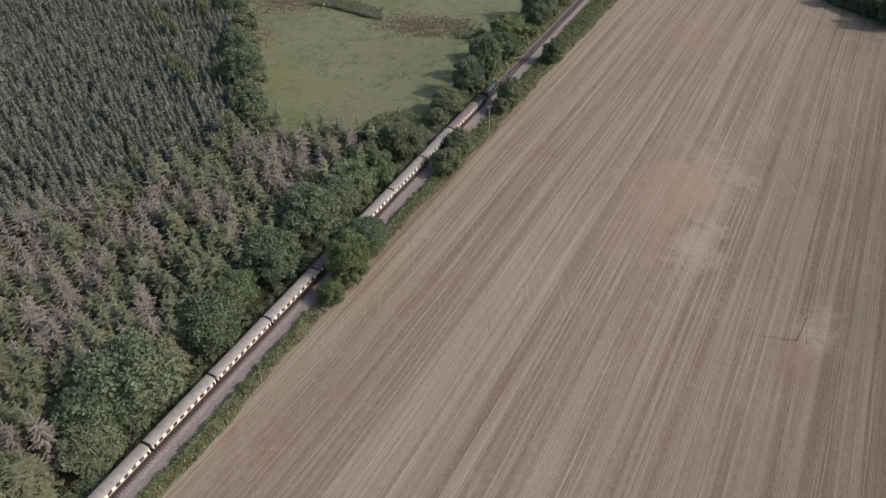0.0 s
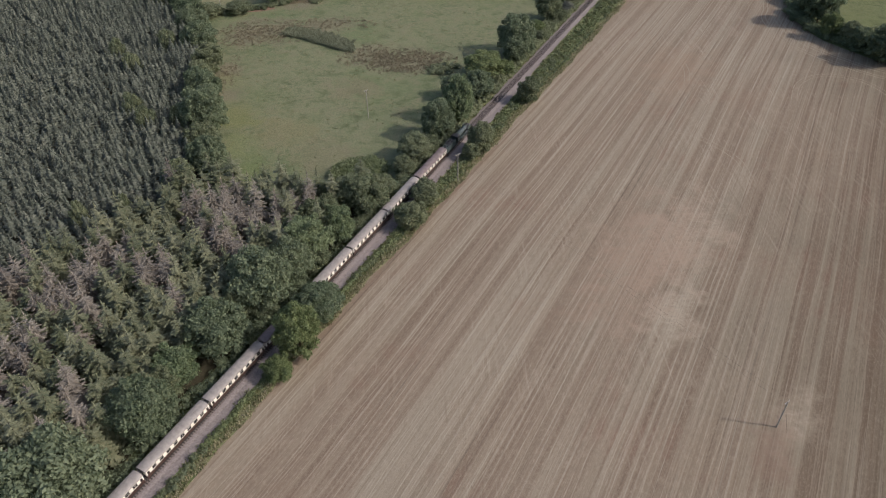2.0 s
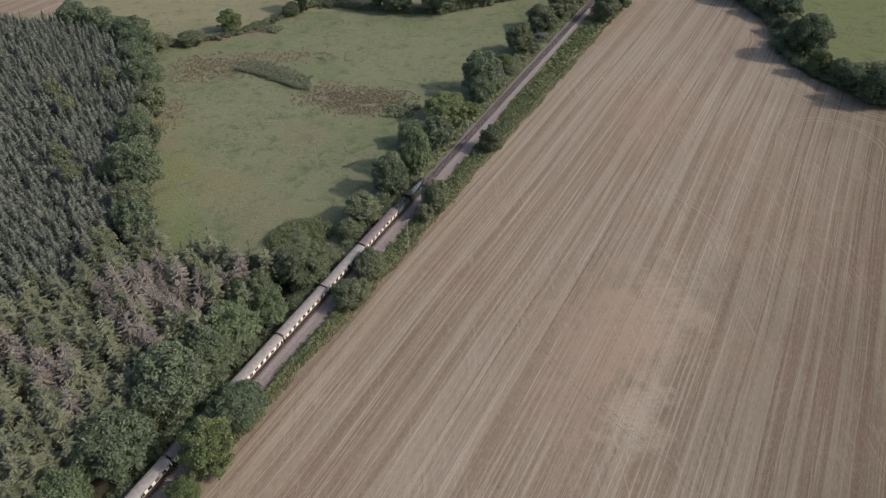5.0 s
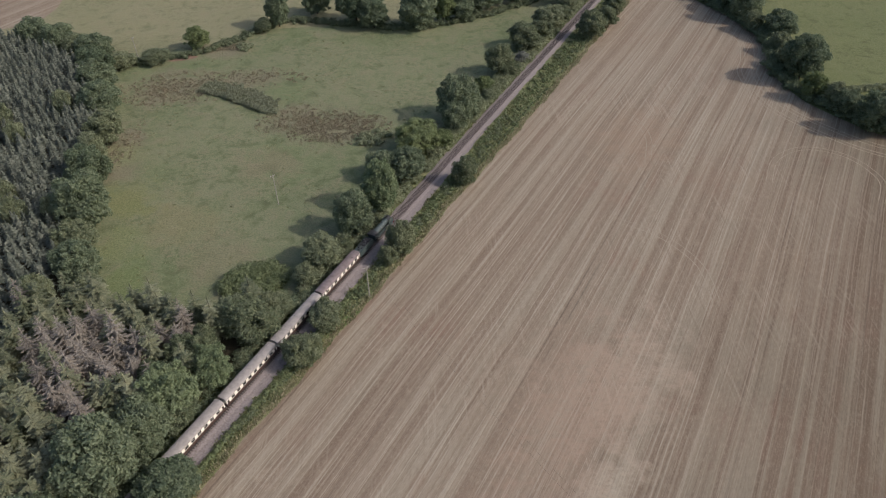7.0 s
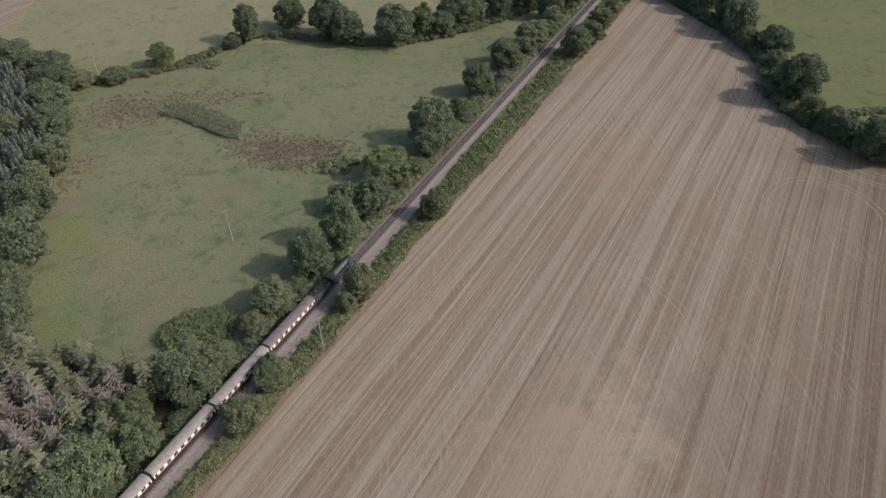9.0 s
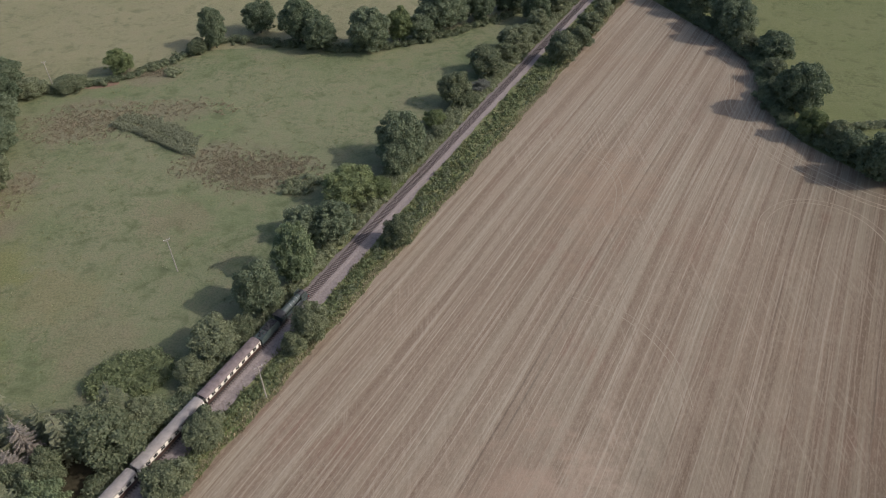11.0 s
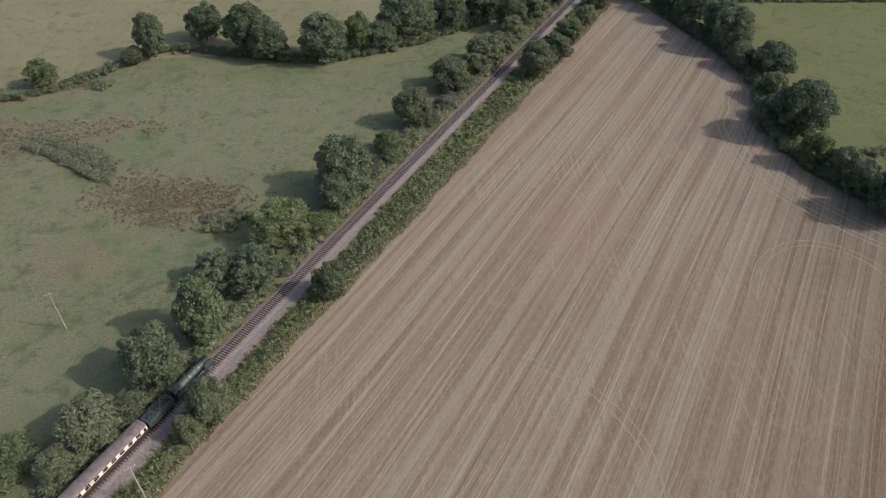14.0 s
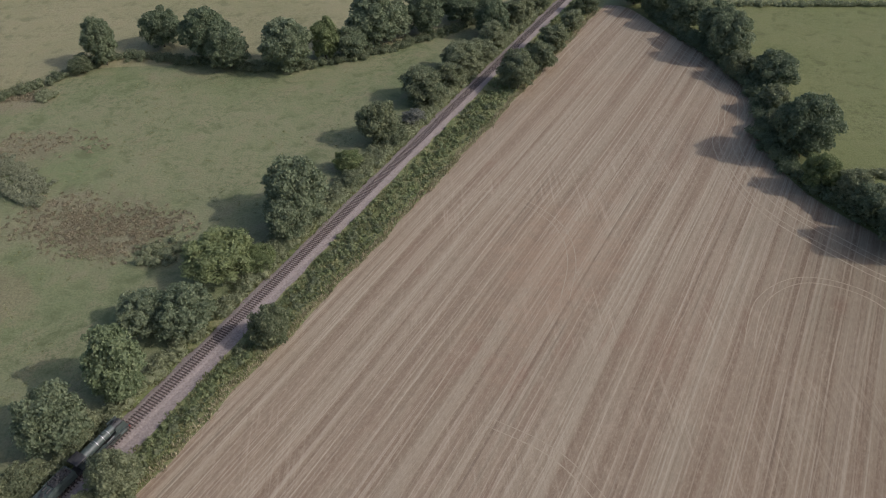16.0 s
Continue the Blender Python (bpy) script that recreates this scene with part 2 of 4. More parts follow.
SPRUCE = leaf_material("spruce_needles", (0.078, 0.092, 0.046), (0.250, 0.246, 0.146), 0.5, 0.15)
YOUNG = leaf_material("young_conifer_needles", (0.070, 0.083, 0.060), (0.170, 0.177, 0.134), 0.6, 0.15)
DEAD = leaf_material("dead_spruce_twigs", (0.150, 0.124, 0.094), (0.300, 0.262, 0.208), 0.55, 0.1)
BRACKEN = leaf_material("bracken", (0.150, 0.132, 0.082), (0.262, 0.220, 0.138), 0.6, 0.2)
REED = leaf_material("reed_blades", (0.112, 0.124, 0.070), (0.222, 0.230, 0.142), 0.6, 0.15)
WEEDS = leaf_material("bank_weeds", (0.155, 0.172, 0.066), (0.300, 0.290, 0.150), 0.6, 0.4)
BLADES = leaf_material("rank_grass", (0.135, 0.160, 0.062), (0.284, 0.268, 0.150), 0.6, 0.2)
STALKS = leaf_material("bleached_stalks", (0.25, 0.22, 0.125), (0.40, 0.35, 0.225), 0.6, 0.15)

# ---- mesh helpers
from mathutils.geometry import tessellate_polygon


def mesh_np(name, verts, faces, mat):
    """A mesh from arrays of corners and of faces that all have the same number of corners."""
    verts, faces = np.asarray(verts, np.float32), np.asarray(faces, np.int32)
    me = bpy.data.meshes.new(name)
    me.vertices.add(len(verts))
    me.vertices.foreach_set("co", verts.ravel())
    me.loops.add(faces.size)
    me.loops.foreach_set("vertex_index", faces.ravel())
    me.polygons.add(len(faces))
    me.polygons.foreach_set("loop_start", np.arange(0, faces.size, faces.shape[1], dtype=np.int32))
    me.update(calc_edges=True)
    me.validate()
    me.materials.append(mat)
    return me


def child(name, me, parent, label="", m=None):
    ob = new(name, me)
    ob.parent = parent
    if m is not None:
        ob.matrix_basis = m
    return tagged(ob, label) if label else ob


def part(name, bm, material, parent, label="", m=None):
    me = bpy.data.meshes.new(name)
    bmesh.ops.recalc_face_normals(bm, faces=bm.faces)
    bm.to_mesh(me)
    bm.free()
    me.materials.append(material)
    return child(name, me, parent, label, m)


def thing(name, label, category, group="", m=None):
    ob = tagged(new(name), label, category, group)
    if m is not None:
        ob.matrix_basis = m
    return ob


def box(sx, sy, sz, at=(0, 0, 0), bm=None, bevel=0.0):
    bm = bm or bmesh.new()
    made = bmesh.ops.create_cube(bm, size=1.0, matrix=Matrix.Translation(at) @ Matrix.Diagonal((sx, sy, sz, 1)))
    if bevel:
        edges = list({e for v in made["verts"] for e in v.link_edges})
        bmesh.ops.bevel(bm, geom=edges, offset=bevel, segments=2, affect="EDGES", profile=0.6)
    return bm


def rod(r1, r2, length, m=None, bm=None, n=12):
    """A capped tapered rod along z from the origin."""
    bm = bm or bmesh.new()
    bmesh.ops.create_cone(bm, cap_ends=True, segments=n, radius1=r1, radius2=r2, depth=length, matrix=(m or Matrix()) @ Matrix.Translation((0, 0, length / 2)))
    return bm


def along(a, b, r1, r2, bm=None, n=8):
    a, b = Vector(a), Vector(b)
    q = (b - a).to_track_quat("Z", "Y").to_matrix().to_4x4()
    return rod(r1, r2, (b - a).length, Matrix.Translation(a) @ q, bm, n)


def loft(sections, bm=None, closed=True, caps=True):
    """Joins rings of equal counts of points."""
    bm = bm or bmesh.new()
    rings = [[bm.verts.new(p) for p in s] for s in sections]
    n = len(rings[0])
    for a, b in zip(rings, rings[1:]):
        for i in range(n if closed else n - 1):
            bm.faces.new((a[i], a[(i + 1) % n], b[(i + 1) % n], b[i]))
    if caps and closed:
        bm.faces.new(rings[0][::-1])
        bm.faces.new(rings[-1])
    return bm


# ---- the line of the railway
def rail_x(y):
    return 3.07e-5 * y * y + 0.5236 * y - 108.17


def rail_point(y, off=0.0, z=0.0):
    k = 6.14e-5 * y + 0.5236
    n = math.hypot(1, k)
    return Vector((rail_x(y) + off / n, y - off * k / n, z))


def rail_turn(y):
    return -math.degrees(math.atan(6.14e-5 * y + 0.5236))


Y_LOW, Y_HIGH = -150.0, 900.0


def edge_off(y):
    """How far the stubble's edge lies right of the rails."""
    base = float(np.interp(y, (80, 140, 165, 193, 230, 260, 290, 320, 350, 380, 430), (9.0, 8.4, 9.0, 10.6, 11.7, 12.2, 13.6, 14.5, 15.2, 15.8, 16.4)))
    return base + 0.35 * math.sin(y * 0.21) + 0.25 * math.sin(y * 0.57 + 1)


def ribbon(ys, off_a, off_b, z_a, z_b, bm=None, steps=1):
    bm = bm or bmesh.new()
    rows = []
    for y in ys:
        a, b = off_a(y) if callable(off_a) else off_a, off_b(y) if callable(off_b) else off_b
        rows.append([bm.verts.new(rail_point(y, a + (b - a) * i / steps, z_a + (z_b - z_a) * i / steps)) for i in range(steps + 1)])
    for r, s in zip(rows, rows[1:]):
        for i in range(steps):
            bm.faces.new((r[i], r[i + 1], s[i + 1], s[i]))
    return bm


def polygon_sheet(name, points, z, mat, label):
    bm = bmesh.new()
    corners = [bm.verts.new((x, y, z)) for x, y in points]
    for tri in tessellate_polygon([[Vector((x, y, 0)) for x, y in points]]):
        bm.faces.new([corners[i] for i in tri])
    bmesh.ops.recalc_face_normals(bm, faces=bm.faces)
    if sum(f.normal.z for f in bm.faces) < 0:
        bmesh.ops.reverse_faces(bm, faces=bm.faces)
    me = bpy.data.meshes.new(name)
    bm.to_mesh(me)
    bm.free()
    me.materials.append(mat)
    return tagged(new(name, me), label, "ground", kind="structure")


def smooth_line(points, step=3.0):
    """A Catmull-Rom line through the points."""
    out = []
    pts = [Vector((*p, 0)) for p in points]
    for i in range(len(pts) - 1):
        a, b, c, d = pts[max(i - 1, 0)], pts[i], pts[i + 1], pts[min(i + 2, len(pts) - 1)]
        n = max(2, int((c - b).length / step))
        for k in range(n):
            t = k / n
            out.append(0.5 * (2 * b + (c - a) * t + (2 * a - 5 * b + 4 * c - d) * t * t + (3 * b - a - 3 * c + d) * t ** 3))
    out.append(pts[-1])
    return [(p.x, p.y) for p in out]


def inside(x, y, poly):
    hit = False
    for (x1, y1), (x2, y2) in zip(poly, poly[1:] + poly[:1]):
        if (y1 > y) != (y2 > y) and x < (x2 - x1) * (y - y1) / (y2 - y1) + x1:
            hit = not hit
    return hit


# ---- ground
polygon_sheet("ground", [(-4000, -4000), (4000, -4000), (4000, 4500), (-4000, 4500)], 0.0, MEADOW, "mottled green meadow with drier brown patches")
FIELD_RIGHT = smooth_line([(157, 455), (166, 451), (176, 424), (186, 402), (192, 378), (187, 356), (182, 340), (184, 320), (192, 304), (204, 289), (228, 278), (262, 270), (420, 240)])
field_left = [tuple(rail_point(y, edge_off(y)).xy) for y in np.arange(-140, 452, 3.0)]
FIELD = field_left + FIELD_RIGHT + [(420, -140)]
polygon_sheet("stubble_field", FIELD, 0.03, STUBBLE, "harvested stubble field with pale straw rows")
polygon_sheet("pasture", FIELD_RIGHT[1:] + [(420, 470), (330, 462), (220, 456)], 0.02, PASTURE, "even green pasture behind the hedge")
polygon_sheet("far_pasture", [(-330, 380), (-160, 392), (-115, 378), (-70, 385), (-40, 404), (10, 408), (60, 415), (100, 440), (140, 470), (330, 900), (-330, 900)], 0.02, DRY_GRASS, "dry yellowish pasture beyond the hedge")
polygon_sheet("far_stubble", [(-260, 415), (-176, 412), (-160, 418), (-158, 440), (-170, 520), (-300, 520)], 0.05, STUBBLE, "small pale stubble field beyond the wood")
polygon_sheet("bare_earth_patch", smooth_line([(-84, 372), (-79, 377), (-73, 378), (-69, 374), (-74, 371), (-80, 370), (-84, 372)], 1.0)[:-1], 0.05, REDSOIL, "trodden red earth at a gateway")
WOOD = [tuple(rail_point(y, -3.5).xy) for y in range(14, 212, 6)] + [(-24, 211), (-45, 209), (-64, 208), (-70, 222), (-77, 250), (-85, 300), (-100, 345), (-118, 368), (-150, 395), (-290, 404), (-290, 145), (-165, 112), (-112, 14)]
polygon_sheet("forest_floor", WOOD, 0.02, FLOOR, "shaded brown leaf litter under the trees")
ys = np.arange(-140, 700, 4.0)
b = ribbon(ys, 2.6, lambda y: edge_off(y) + 0.5, 0.06, 0.06)
part("verge", b, VERGE, None, "rough grass verge between railway and field")["kind"] = "structure"
b = ribbon(ys, -7.5, -2.3, 0.05, 0.05)
part("verge", b, VERGE, None, "rough grass verge beside the railway")["kind"] = "structure"

# ---- railway track
BALLAST = plain_material("ballast", (0.160, 0.132, 0.118), (0.285, 0.242, 0.218), 2.2, 0.95, spec=0.1)
RAILSTEEL = plain_material("rail_steel", (0.07, 0.050, 0.042), (0.13, 0.10, 0.085), 1.5, 0.45, 0.6)
TIMBER = plain_material("sleeper_timber", (0.040, 0.032, 0.029), (0.085, 0.070, 0.062), 2.5, 0.9, spec=0.1)
track = tagged(thing("railway_track", "single railway track on brownish grey stone ballast", "railway track"), kind="structure")
ys = np.arange(-140, 900, 3.0)
bm = bmesh.new()
profile = [(-2.7, 0.07), (-1.75, 0.34), (-1.3, 0.36), (1.3, 0.36), (1.75, 0.34), (2.5, 0.14), (4.9, 0.09)]
rows = []
rnd = random.Random(4)
for y in ys:
    narrow = float(np.interp(y, (262, 305), (0.0, 1.7)))
    rows.append([bm.verts.new(rail_point(y, o - (narrow if i == 6 else 0) + (rnd.uniform(-0.35, 0.35) if i in (0, 6) else 0), z)) for i, (o, z) in enumerate(profile)])
for r, s in zip(rows, rows[1:]):
    for i in range(len(profile) - 1):
        bm.faces.new((r[i], r[i + 1], s[i + 1], s[i]))
part("ballast", bm, BALLAST, track, "grey-brown crushed stone")
for side in (-0.75, 0.75):
    sec = [(-0.07, 0.42), (0.07, 0.42), (0.02, 0.45), (0.02, 0.53), (0.036, 0.535), (0.036, 0.57), (-0.036, 0.57), (-0.036, 0.535), (-0.02, 0.53), (-0.02, 0.45)]
    part("rail", loft([[rail_point(y, side + o, z) for o, z in sec] for y in ys]), RAILSTEEL, track, "worn steel rail")

# ---- vegetation


def unit(n, rng):
    v = rng.normal(size=(n, 3))
    return v / np.linalg.norm(v, axis=1, keepdims=True)


def cards(points, normals, size, rng, long=1.35, jitter=0.55):
    """Small kite-shaped leaf sprays at the points, roughly facing along the normals."""
    n = len(points)
    nn = normals + rng.normal(size=(n, 3)) * jitter
    nn /= np.linalg.norm(nn, axis=1, keepdims=True)
    t = np.cross(nn, unit(n, rng))
    t /= np.linalg.norm(t, axis=1, keepdims=True) + 1e-9
    w = np.cross(nn, t)
    s = (size * rng.uniform(0.6, 1.4, n))[:, None]
    bend = nn * s * rng.uniform(-0.25, 0.25, (n, 1))
    v = np.stack([points - t * s * long * 0.5, points + w * s * 0.42 + bend, points + t * s * long * 0.5, points - w * s * rng.uniform(0.3, 0.5, (n, 1)) + bend], 1)
    f = np.arange(4 * n).reshape(n, 4)
    return v.reshape(-1, 3), f


def ico(sub=1):
    bm = bmesh.new()
    bmesh.ops.create_icosphere(bm, subdivisions=sub, radius=1.0)
    bm.verts.index_update()
    v = np.array([x.co[:] for x in bm.verts])
    f = np.array([[x.index for x in p.verts] for p in bm.faces])
    bm.free()
    return v, f


ICO_V, ICO_F = ico(1)


def lobed(centres, radii, squash, per_area, size, rng, core=0.70):
    """Leafy lobes: leaf sprays over every lobe's outer skin, none inside another lobe, round rough cores. Returns corners and triangles."""
    vs, fs, count = [], [], 0
    for i, (c, r) in enumerate(zip(centres, radii)):
        n = max(8, int(per_area * r * r))
        d = unit(n, rng)
        d[:, 2] = np.where(d[:, 2] < -0.35, -d[:, 2], d[:, 2])
        p = c + d * r * (1, 1, squash) * rng.uniform(0.70, 1.26, (n, 1))
        near = [j for j in range(len(radii)) if j != i and np.linalg.norm(centres[j] - c) < radii[j] + r]
        keep = np.ones(n, bool)
        for j in near:
            keep &= np.linalg.norm((p - centres[j]) / (1, 1, squash), axis=1) > radii[j] * 0.86
        p, d = p[keep], d[keep]
        if len(p):
            v, f = cards(p, d, size, rng, jitter=0.8)
            vs.append(v)
            fs.append(np.concatenate([f[:, [0, 1, 2]], f[:, [0, 2, 3]]]) + count)
            count += len(v)
        if core:
            v = c + ICO_V * r * core * (1, 1, squash) * rng.uniform(0.85, 1.12, (len(ICO_V), 1))
            vs.append(v)
            fs.append(ICO_F + count)
            count += len(v)
    return np.concatenate(vs), np.concatenate(fs)


def broadleaf(seed, mat, r=6.0, h=12.0, lobes=110, per_area=105, size=0.42, low=0.03, name="tree", trunk=True):
    """A standing tree: trunk with limbs, crown of leafy lobes. Returned at the origin."""
    rng = np.random.default_rng(seed)
    tree = thing(name, "broad-leaved tree", "tree")
    cz, v = h * (1 + low) / 2, h * (1 - low) / 2
    d = unit(lobes, rng)
    d[:, 2] = np.where((d[:, 2] < -0.93), -d[:, 2] * 0.5, d[:, 2])
    depth = rng.uniform(0.55, 1.0, lobes) ** 0.6 * rng.uniform(0.86, 1.14, lobes)
    rad = (0.11 + 0.21 * rng.uniform(0, 1, lobes) ** 1.5) * r
    lean = rng.normal(size=3) * 0.05 * r
    c = np.stack([d[:, 0] * (1.10 * r - rad) * depth, d[:, 1] * (1.10 * r - rad) * depth, cz + d[:, 2] * (1.06 * v - rad * 0.8) * depth], 1) + lean * (1, 1, 0)
    c = np.concatenate([c, [[0, 0, cz], [0.1 * r, 0, cz + 0.25 * v]]])
    rad = np.concatenate([rad, [0.64 * r, 0.56 * r]])
    vv, ff = lobed(c, rad, 0.86, per_area, size, rng)
    child("crown", mesh_np("crown", vv, ff, mat), tree)
    if trunk:
        bm = along((0, 0, -0.2), (0.1, 0.05, h * 0.55), 0.055 * r, 0.028 * r)
        for k in range(6):
            p = c[k]
            along((0.05, 0.02, h * (0.16 + 0.05 * k)), tuple(p), 0.024 * r, 0.008 * r, bm, 6)
        part("trunk", bm, BARK, tree)
    return tree


def conifer(seed, mat, h=17.0, r=3.0, whorls=16, arms=9, bark=None, thin=1.0, name="spruce_tree", bare=0.10):
    """A spruce: trunk and drooping branches in whorls, each a jagged spray with side twigs."""
    rng = np.random.default_rng(seed)
    tree = thing(name, "spruce tree", "tree")
    vs, fs, count = [], [], 0
    for w in range(whorls):
        k = w / (whorls - 1)
        z = h * (bare + (1 - bare - 0.03) * k)
        length = r * (1.0 - k) ** 0.62 * rng.uniform(0.85, 1.12) + 0.28
        for a in range(arms if k < 0.8 else 5):
            ang = rng.uniform(0, 2 * math.pi)
            L = length * rng.uniform(0.65, 1.15)
            dirx, diry = math.cos(ang), math.sin(ang)
            droop = rng.uniform(0.05, 0.38) * L
            base = np.array([0, 0, z + rng.uniform(-0.3, 0.3)])
            tip = base + (dirx * L, diry * L, -droop + 0.25 * L * k)
            side = np.array([-diry, dirx, 0.0])
            n = 5
            for s in range(n):
                q0, q1 = s / n, (s + 1.25) / n
                p0, p1 = base + (tip - base) * q0, base + (tip - base) * min(q1, 1.06)
                wd = thin * L * 0.36 * (1 - 0.5 * q0) * rng.uniform(0.7, 1.3)
                sag = np.array([0, 0, -0.20 * wd - rng.uniform(0, 0.12)])
                for sg in (-1, 1):
                    out = p0 + (p1 - p0) * rng.uniform(0.5, 1.1) + side * sg * wd + sag
                    vs += [p0, p1, out]
                    fs.append((count, count + 1, count + 2) if sg > 0 else (count, count + 2, count + 1))
                    count += 3
    p = np.array([0, 0, h * 0.985])
    for a in range(6):
        ang = a * 1.05
        vs += [p + (0, 0, 0.9), p + (0.22 * math.cos(ang), 0.22 * math.sin(ang), -0.6), p + (0.22 * math.cos(ang + 1), 0.22 * math.sin(ang + 1), -0.6)]
        fs.append((count, count + 1, count + 2))
        count += 3
    child("crown", mesh_np("crown", np.array(vs), np.array(fs), mat), tree)
    part("trunk", rod(0.22, 0.03, h, n=7), bark or BARK, tree)
    return tree


def place(proto, x, y, h, r, size, turn, label, group="", z=0.0):
    """A copy of a prototype (built to size = (r, h)) at a place and size."""
    m = pose(x, y, z, 0, 0, turn) @ Matrix.Diagonal((r / size[0], r / size[0], h / size[1], 1))
    ob = copy_thing(proto, m)
    ob["label"] = label
    if group:
        ob["group"] = group
    return ob


def dismiss(proto):
    for o in (*proto.children_recursive, proto):
        bpy.data.objects.remove(o)


rt = random.Random(21)
SIZE = (6.0, 12.0)
oaks = [broadleaf(s, OAK, *SIZE, name="oak_tree") for s in (1, 2, 3)]
ashes = [broadleaf(s, ASH, *SIZE, lobes=90, name="ash_tree") for s in (4, 5)]
sallows = [broadleaf(s, SALLOW, *SIZE, lobes=90, size=0.40, name="sallow_tree") for s in (6, 7)]
thorns = [broadleaf(s, THORN, *SIZE, lobes=90, size=0.42, low=0.02, name="hawthorn_tree") for s in (8, 9, 10)]
greys = [broadleaf(s, GREY, *SIZE, lobes=54, low=0.02, name="grey_willow_bush") for s in (12,)]
KIND = {"o": (oaks, "dark green oak tree"), "a": (ashes, "bright green ash tree"), "s": (sallows, "yellow-green sallow tree"),
        "t": (thorns, "bushy green hawthorn tree"), "g": (greys, "pale grey-green willow bush")}


def grow(rows, where, shift=0.0, taller=1.0):
    for kind, x, y, h, r in rows:
        x += shift
        clear = (rail_x(y) - x) * 0.88
        if 0 < clear < r + 1.9:                 # crowns keep clear of the trains
            d = r + 1.9 - clear
            x, y = x - 0.88 * d, y + 0.47 * d
        protos, text = KIND[kind]
        place(rt.choice(protos), x, y, taller * h, 1.04 * r, SIZE, rt.uniform(0, 360), f"{text} {where}", f"trees {where}")


# trees between railway and meadow
grow([("o", 51.0, 309.0, 17.0, 8.2), ("o", 48.5, 302.5, 12.0, 5.5), ("s", 32.0, 290.1, 10.9, 8.0), ("s", 41.0, 291.0, 6.5, 4.0), ("o", 18.5, 272.6, 9.5, 5.9),
      ("o", 28.6, 271.3, 10.8, 6.7), ("a", 18.8, 254.8, 17.0, 5.6), ("a", 22.0, 252.0, 10.0, 4.5), ("o", 12.0, 242.2, 14.6, 6.0), ("t", 17.0, 240.0, 6.0, 3.0), ("t", 4.2, 227.5, 10.0, 6.2),
      ("t", 8.6, 232.7, 6.5, 3.4), ("t", 65.4, 349.2, 13.0, 6.1), ("t", 72.0, 347.0, 6.0, 4.5), ("t", 79.5, 374.9, 11.5, 7.6)], "beside the railway")
grow([("g", 76.5, 360.0, 4.5, 3.6), ("t", 97.1, 393.4, 11.0, 7.0), ("t", 88.0, 384.0, 9.0, 5.0), ("o", 106.1, 425.6, 14.5, 6.5), ("t", 109.0, 412.4, 10.4, 5.2), ("t", 119.0, 438.8, 10.3, 6.0),
      ("t", 127.0, 455.0, 9.0, 6.0), ("t", 100.0, 404.0, 8.0, 5.5), ("s", 58.0, 334.0, 6.0, 4.0), ("t", 62.0, 325.0, 4.0, 3.4), ("t", -0.5, 219.0, 7.0, 3.8)], "beside the railway")
# hedgerow trees across the meadow
grow([("o", -36.6, 406.7, 18.3, 5.6), ("t", -43.5, 401.3, 6.0, 4.8), ("o", -19.7, 421.7, 14.3, 6.9), ("o", 0.9, 409.5, 19.0, 8.4), ("o", 10.0, 402.5, 14.3, 7.4), ("o", 31.3, 400.8, 18.0, 8.8),
      ("s", 43.7, 408.0, 15.6, 5.4), ("o", 53.4, 409.6, 11.4, 5.5), ("o", 61.4, 420.2, 18.8, 9.6), ("o", 68.0, 425.0, 15.0, 7.0), ("o", 80.1, 430.5, 16.0, 7.6), ("o", 95.4, 440.7, 13.6, 8.4),
      ("s", -70.4, 383.0, 10.0, 5.4), ("t", -99.8, 365.8, 6.4, 6.2), ("t", -85.9, 369.6, 5.7, 6.3)], "in the hedge across the meadow")
# trees between railway and stubble
grow([("t", 46.8, 267.5, 9.9, 4.2), ("t", 112.0, 382.0, 13.0, 6.2), ("t", 122.0, 397.0, 9.6, 5.0), ("t", 129.0, 411.0, 10.3, 5.2), ("t", 26.0, 232.0, 11.0, 4.4), ("t", 6.4, 201.8, 7.6, 4.8),
      ("t", 1.7, 189.6, 8.6, 4.9), ("t", 22.0, 227.0, 6.4, 2.9), ("o", -21.5, 152.9, 8.6, 6.3), ("s", -24.6, 139.4, 15.0, 5.6), ("s", -29.0, 131.5, 6.0, 3.6), ("t", 138.0, 430.0, 8.0, 4.5), ("t", 147.0, 448.0, 8.0, 5.0)], "between railway and stubble")
# hedge on the far side of the stubble
grow([("o", 184.1, 430.0, 14.9, 7.7), ("o", 190.0, 412.0, 16.0, 7.4), ("o", 190.1, 400.3, 17.3, 7.6), ("t", 190.0, 387.0, 9.6, 4.9), ("o", 198.5, 377.8, 12.6, 7.3), ("o", 191.0, 336.3, 19.0, 8.4),
      ("s", 188.6, 319.4, 12.1, 4.6), ("t", 194.1, 312.4, 10.4, 4.8), ("o", 196.0, 306.0, 9.5, 5.4), ("o", 199.0, 293.0, 15.5, 7.2), ("t", 192.2, 362.0, 9.7, 5.0), ("t", 190.0, 349.0, 9.0, 5.4), ("o", 176.0, 444.0, 13.0, 6.5),
      ("t", 212.0, 290.0, 10.5, 6.0), ("o", 227.0, 286.0, 13.0, 7.0), ("t", 246.0, 279.0, 9.0, 6.0), ("o", 170.0, 456.0, 13.0, 6.5)], "in the field hedge", -1.0)
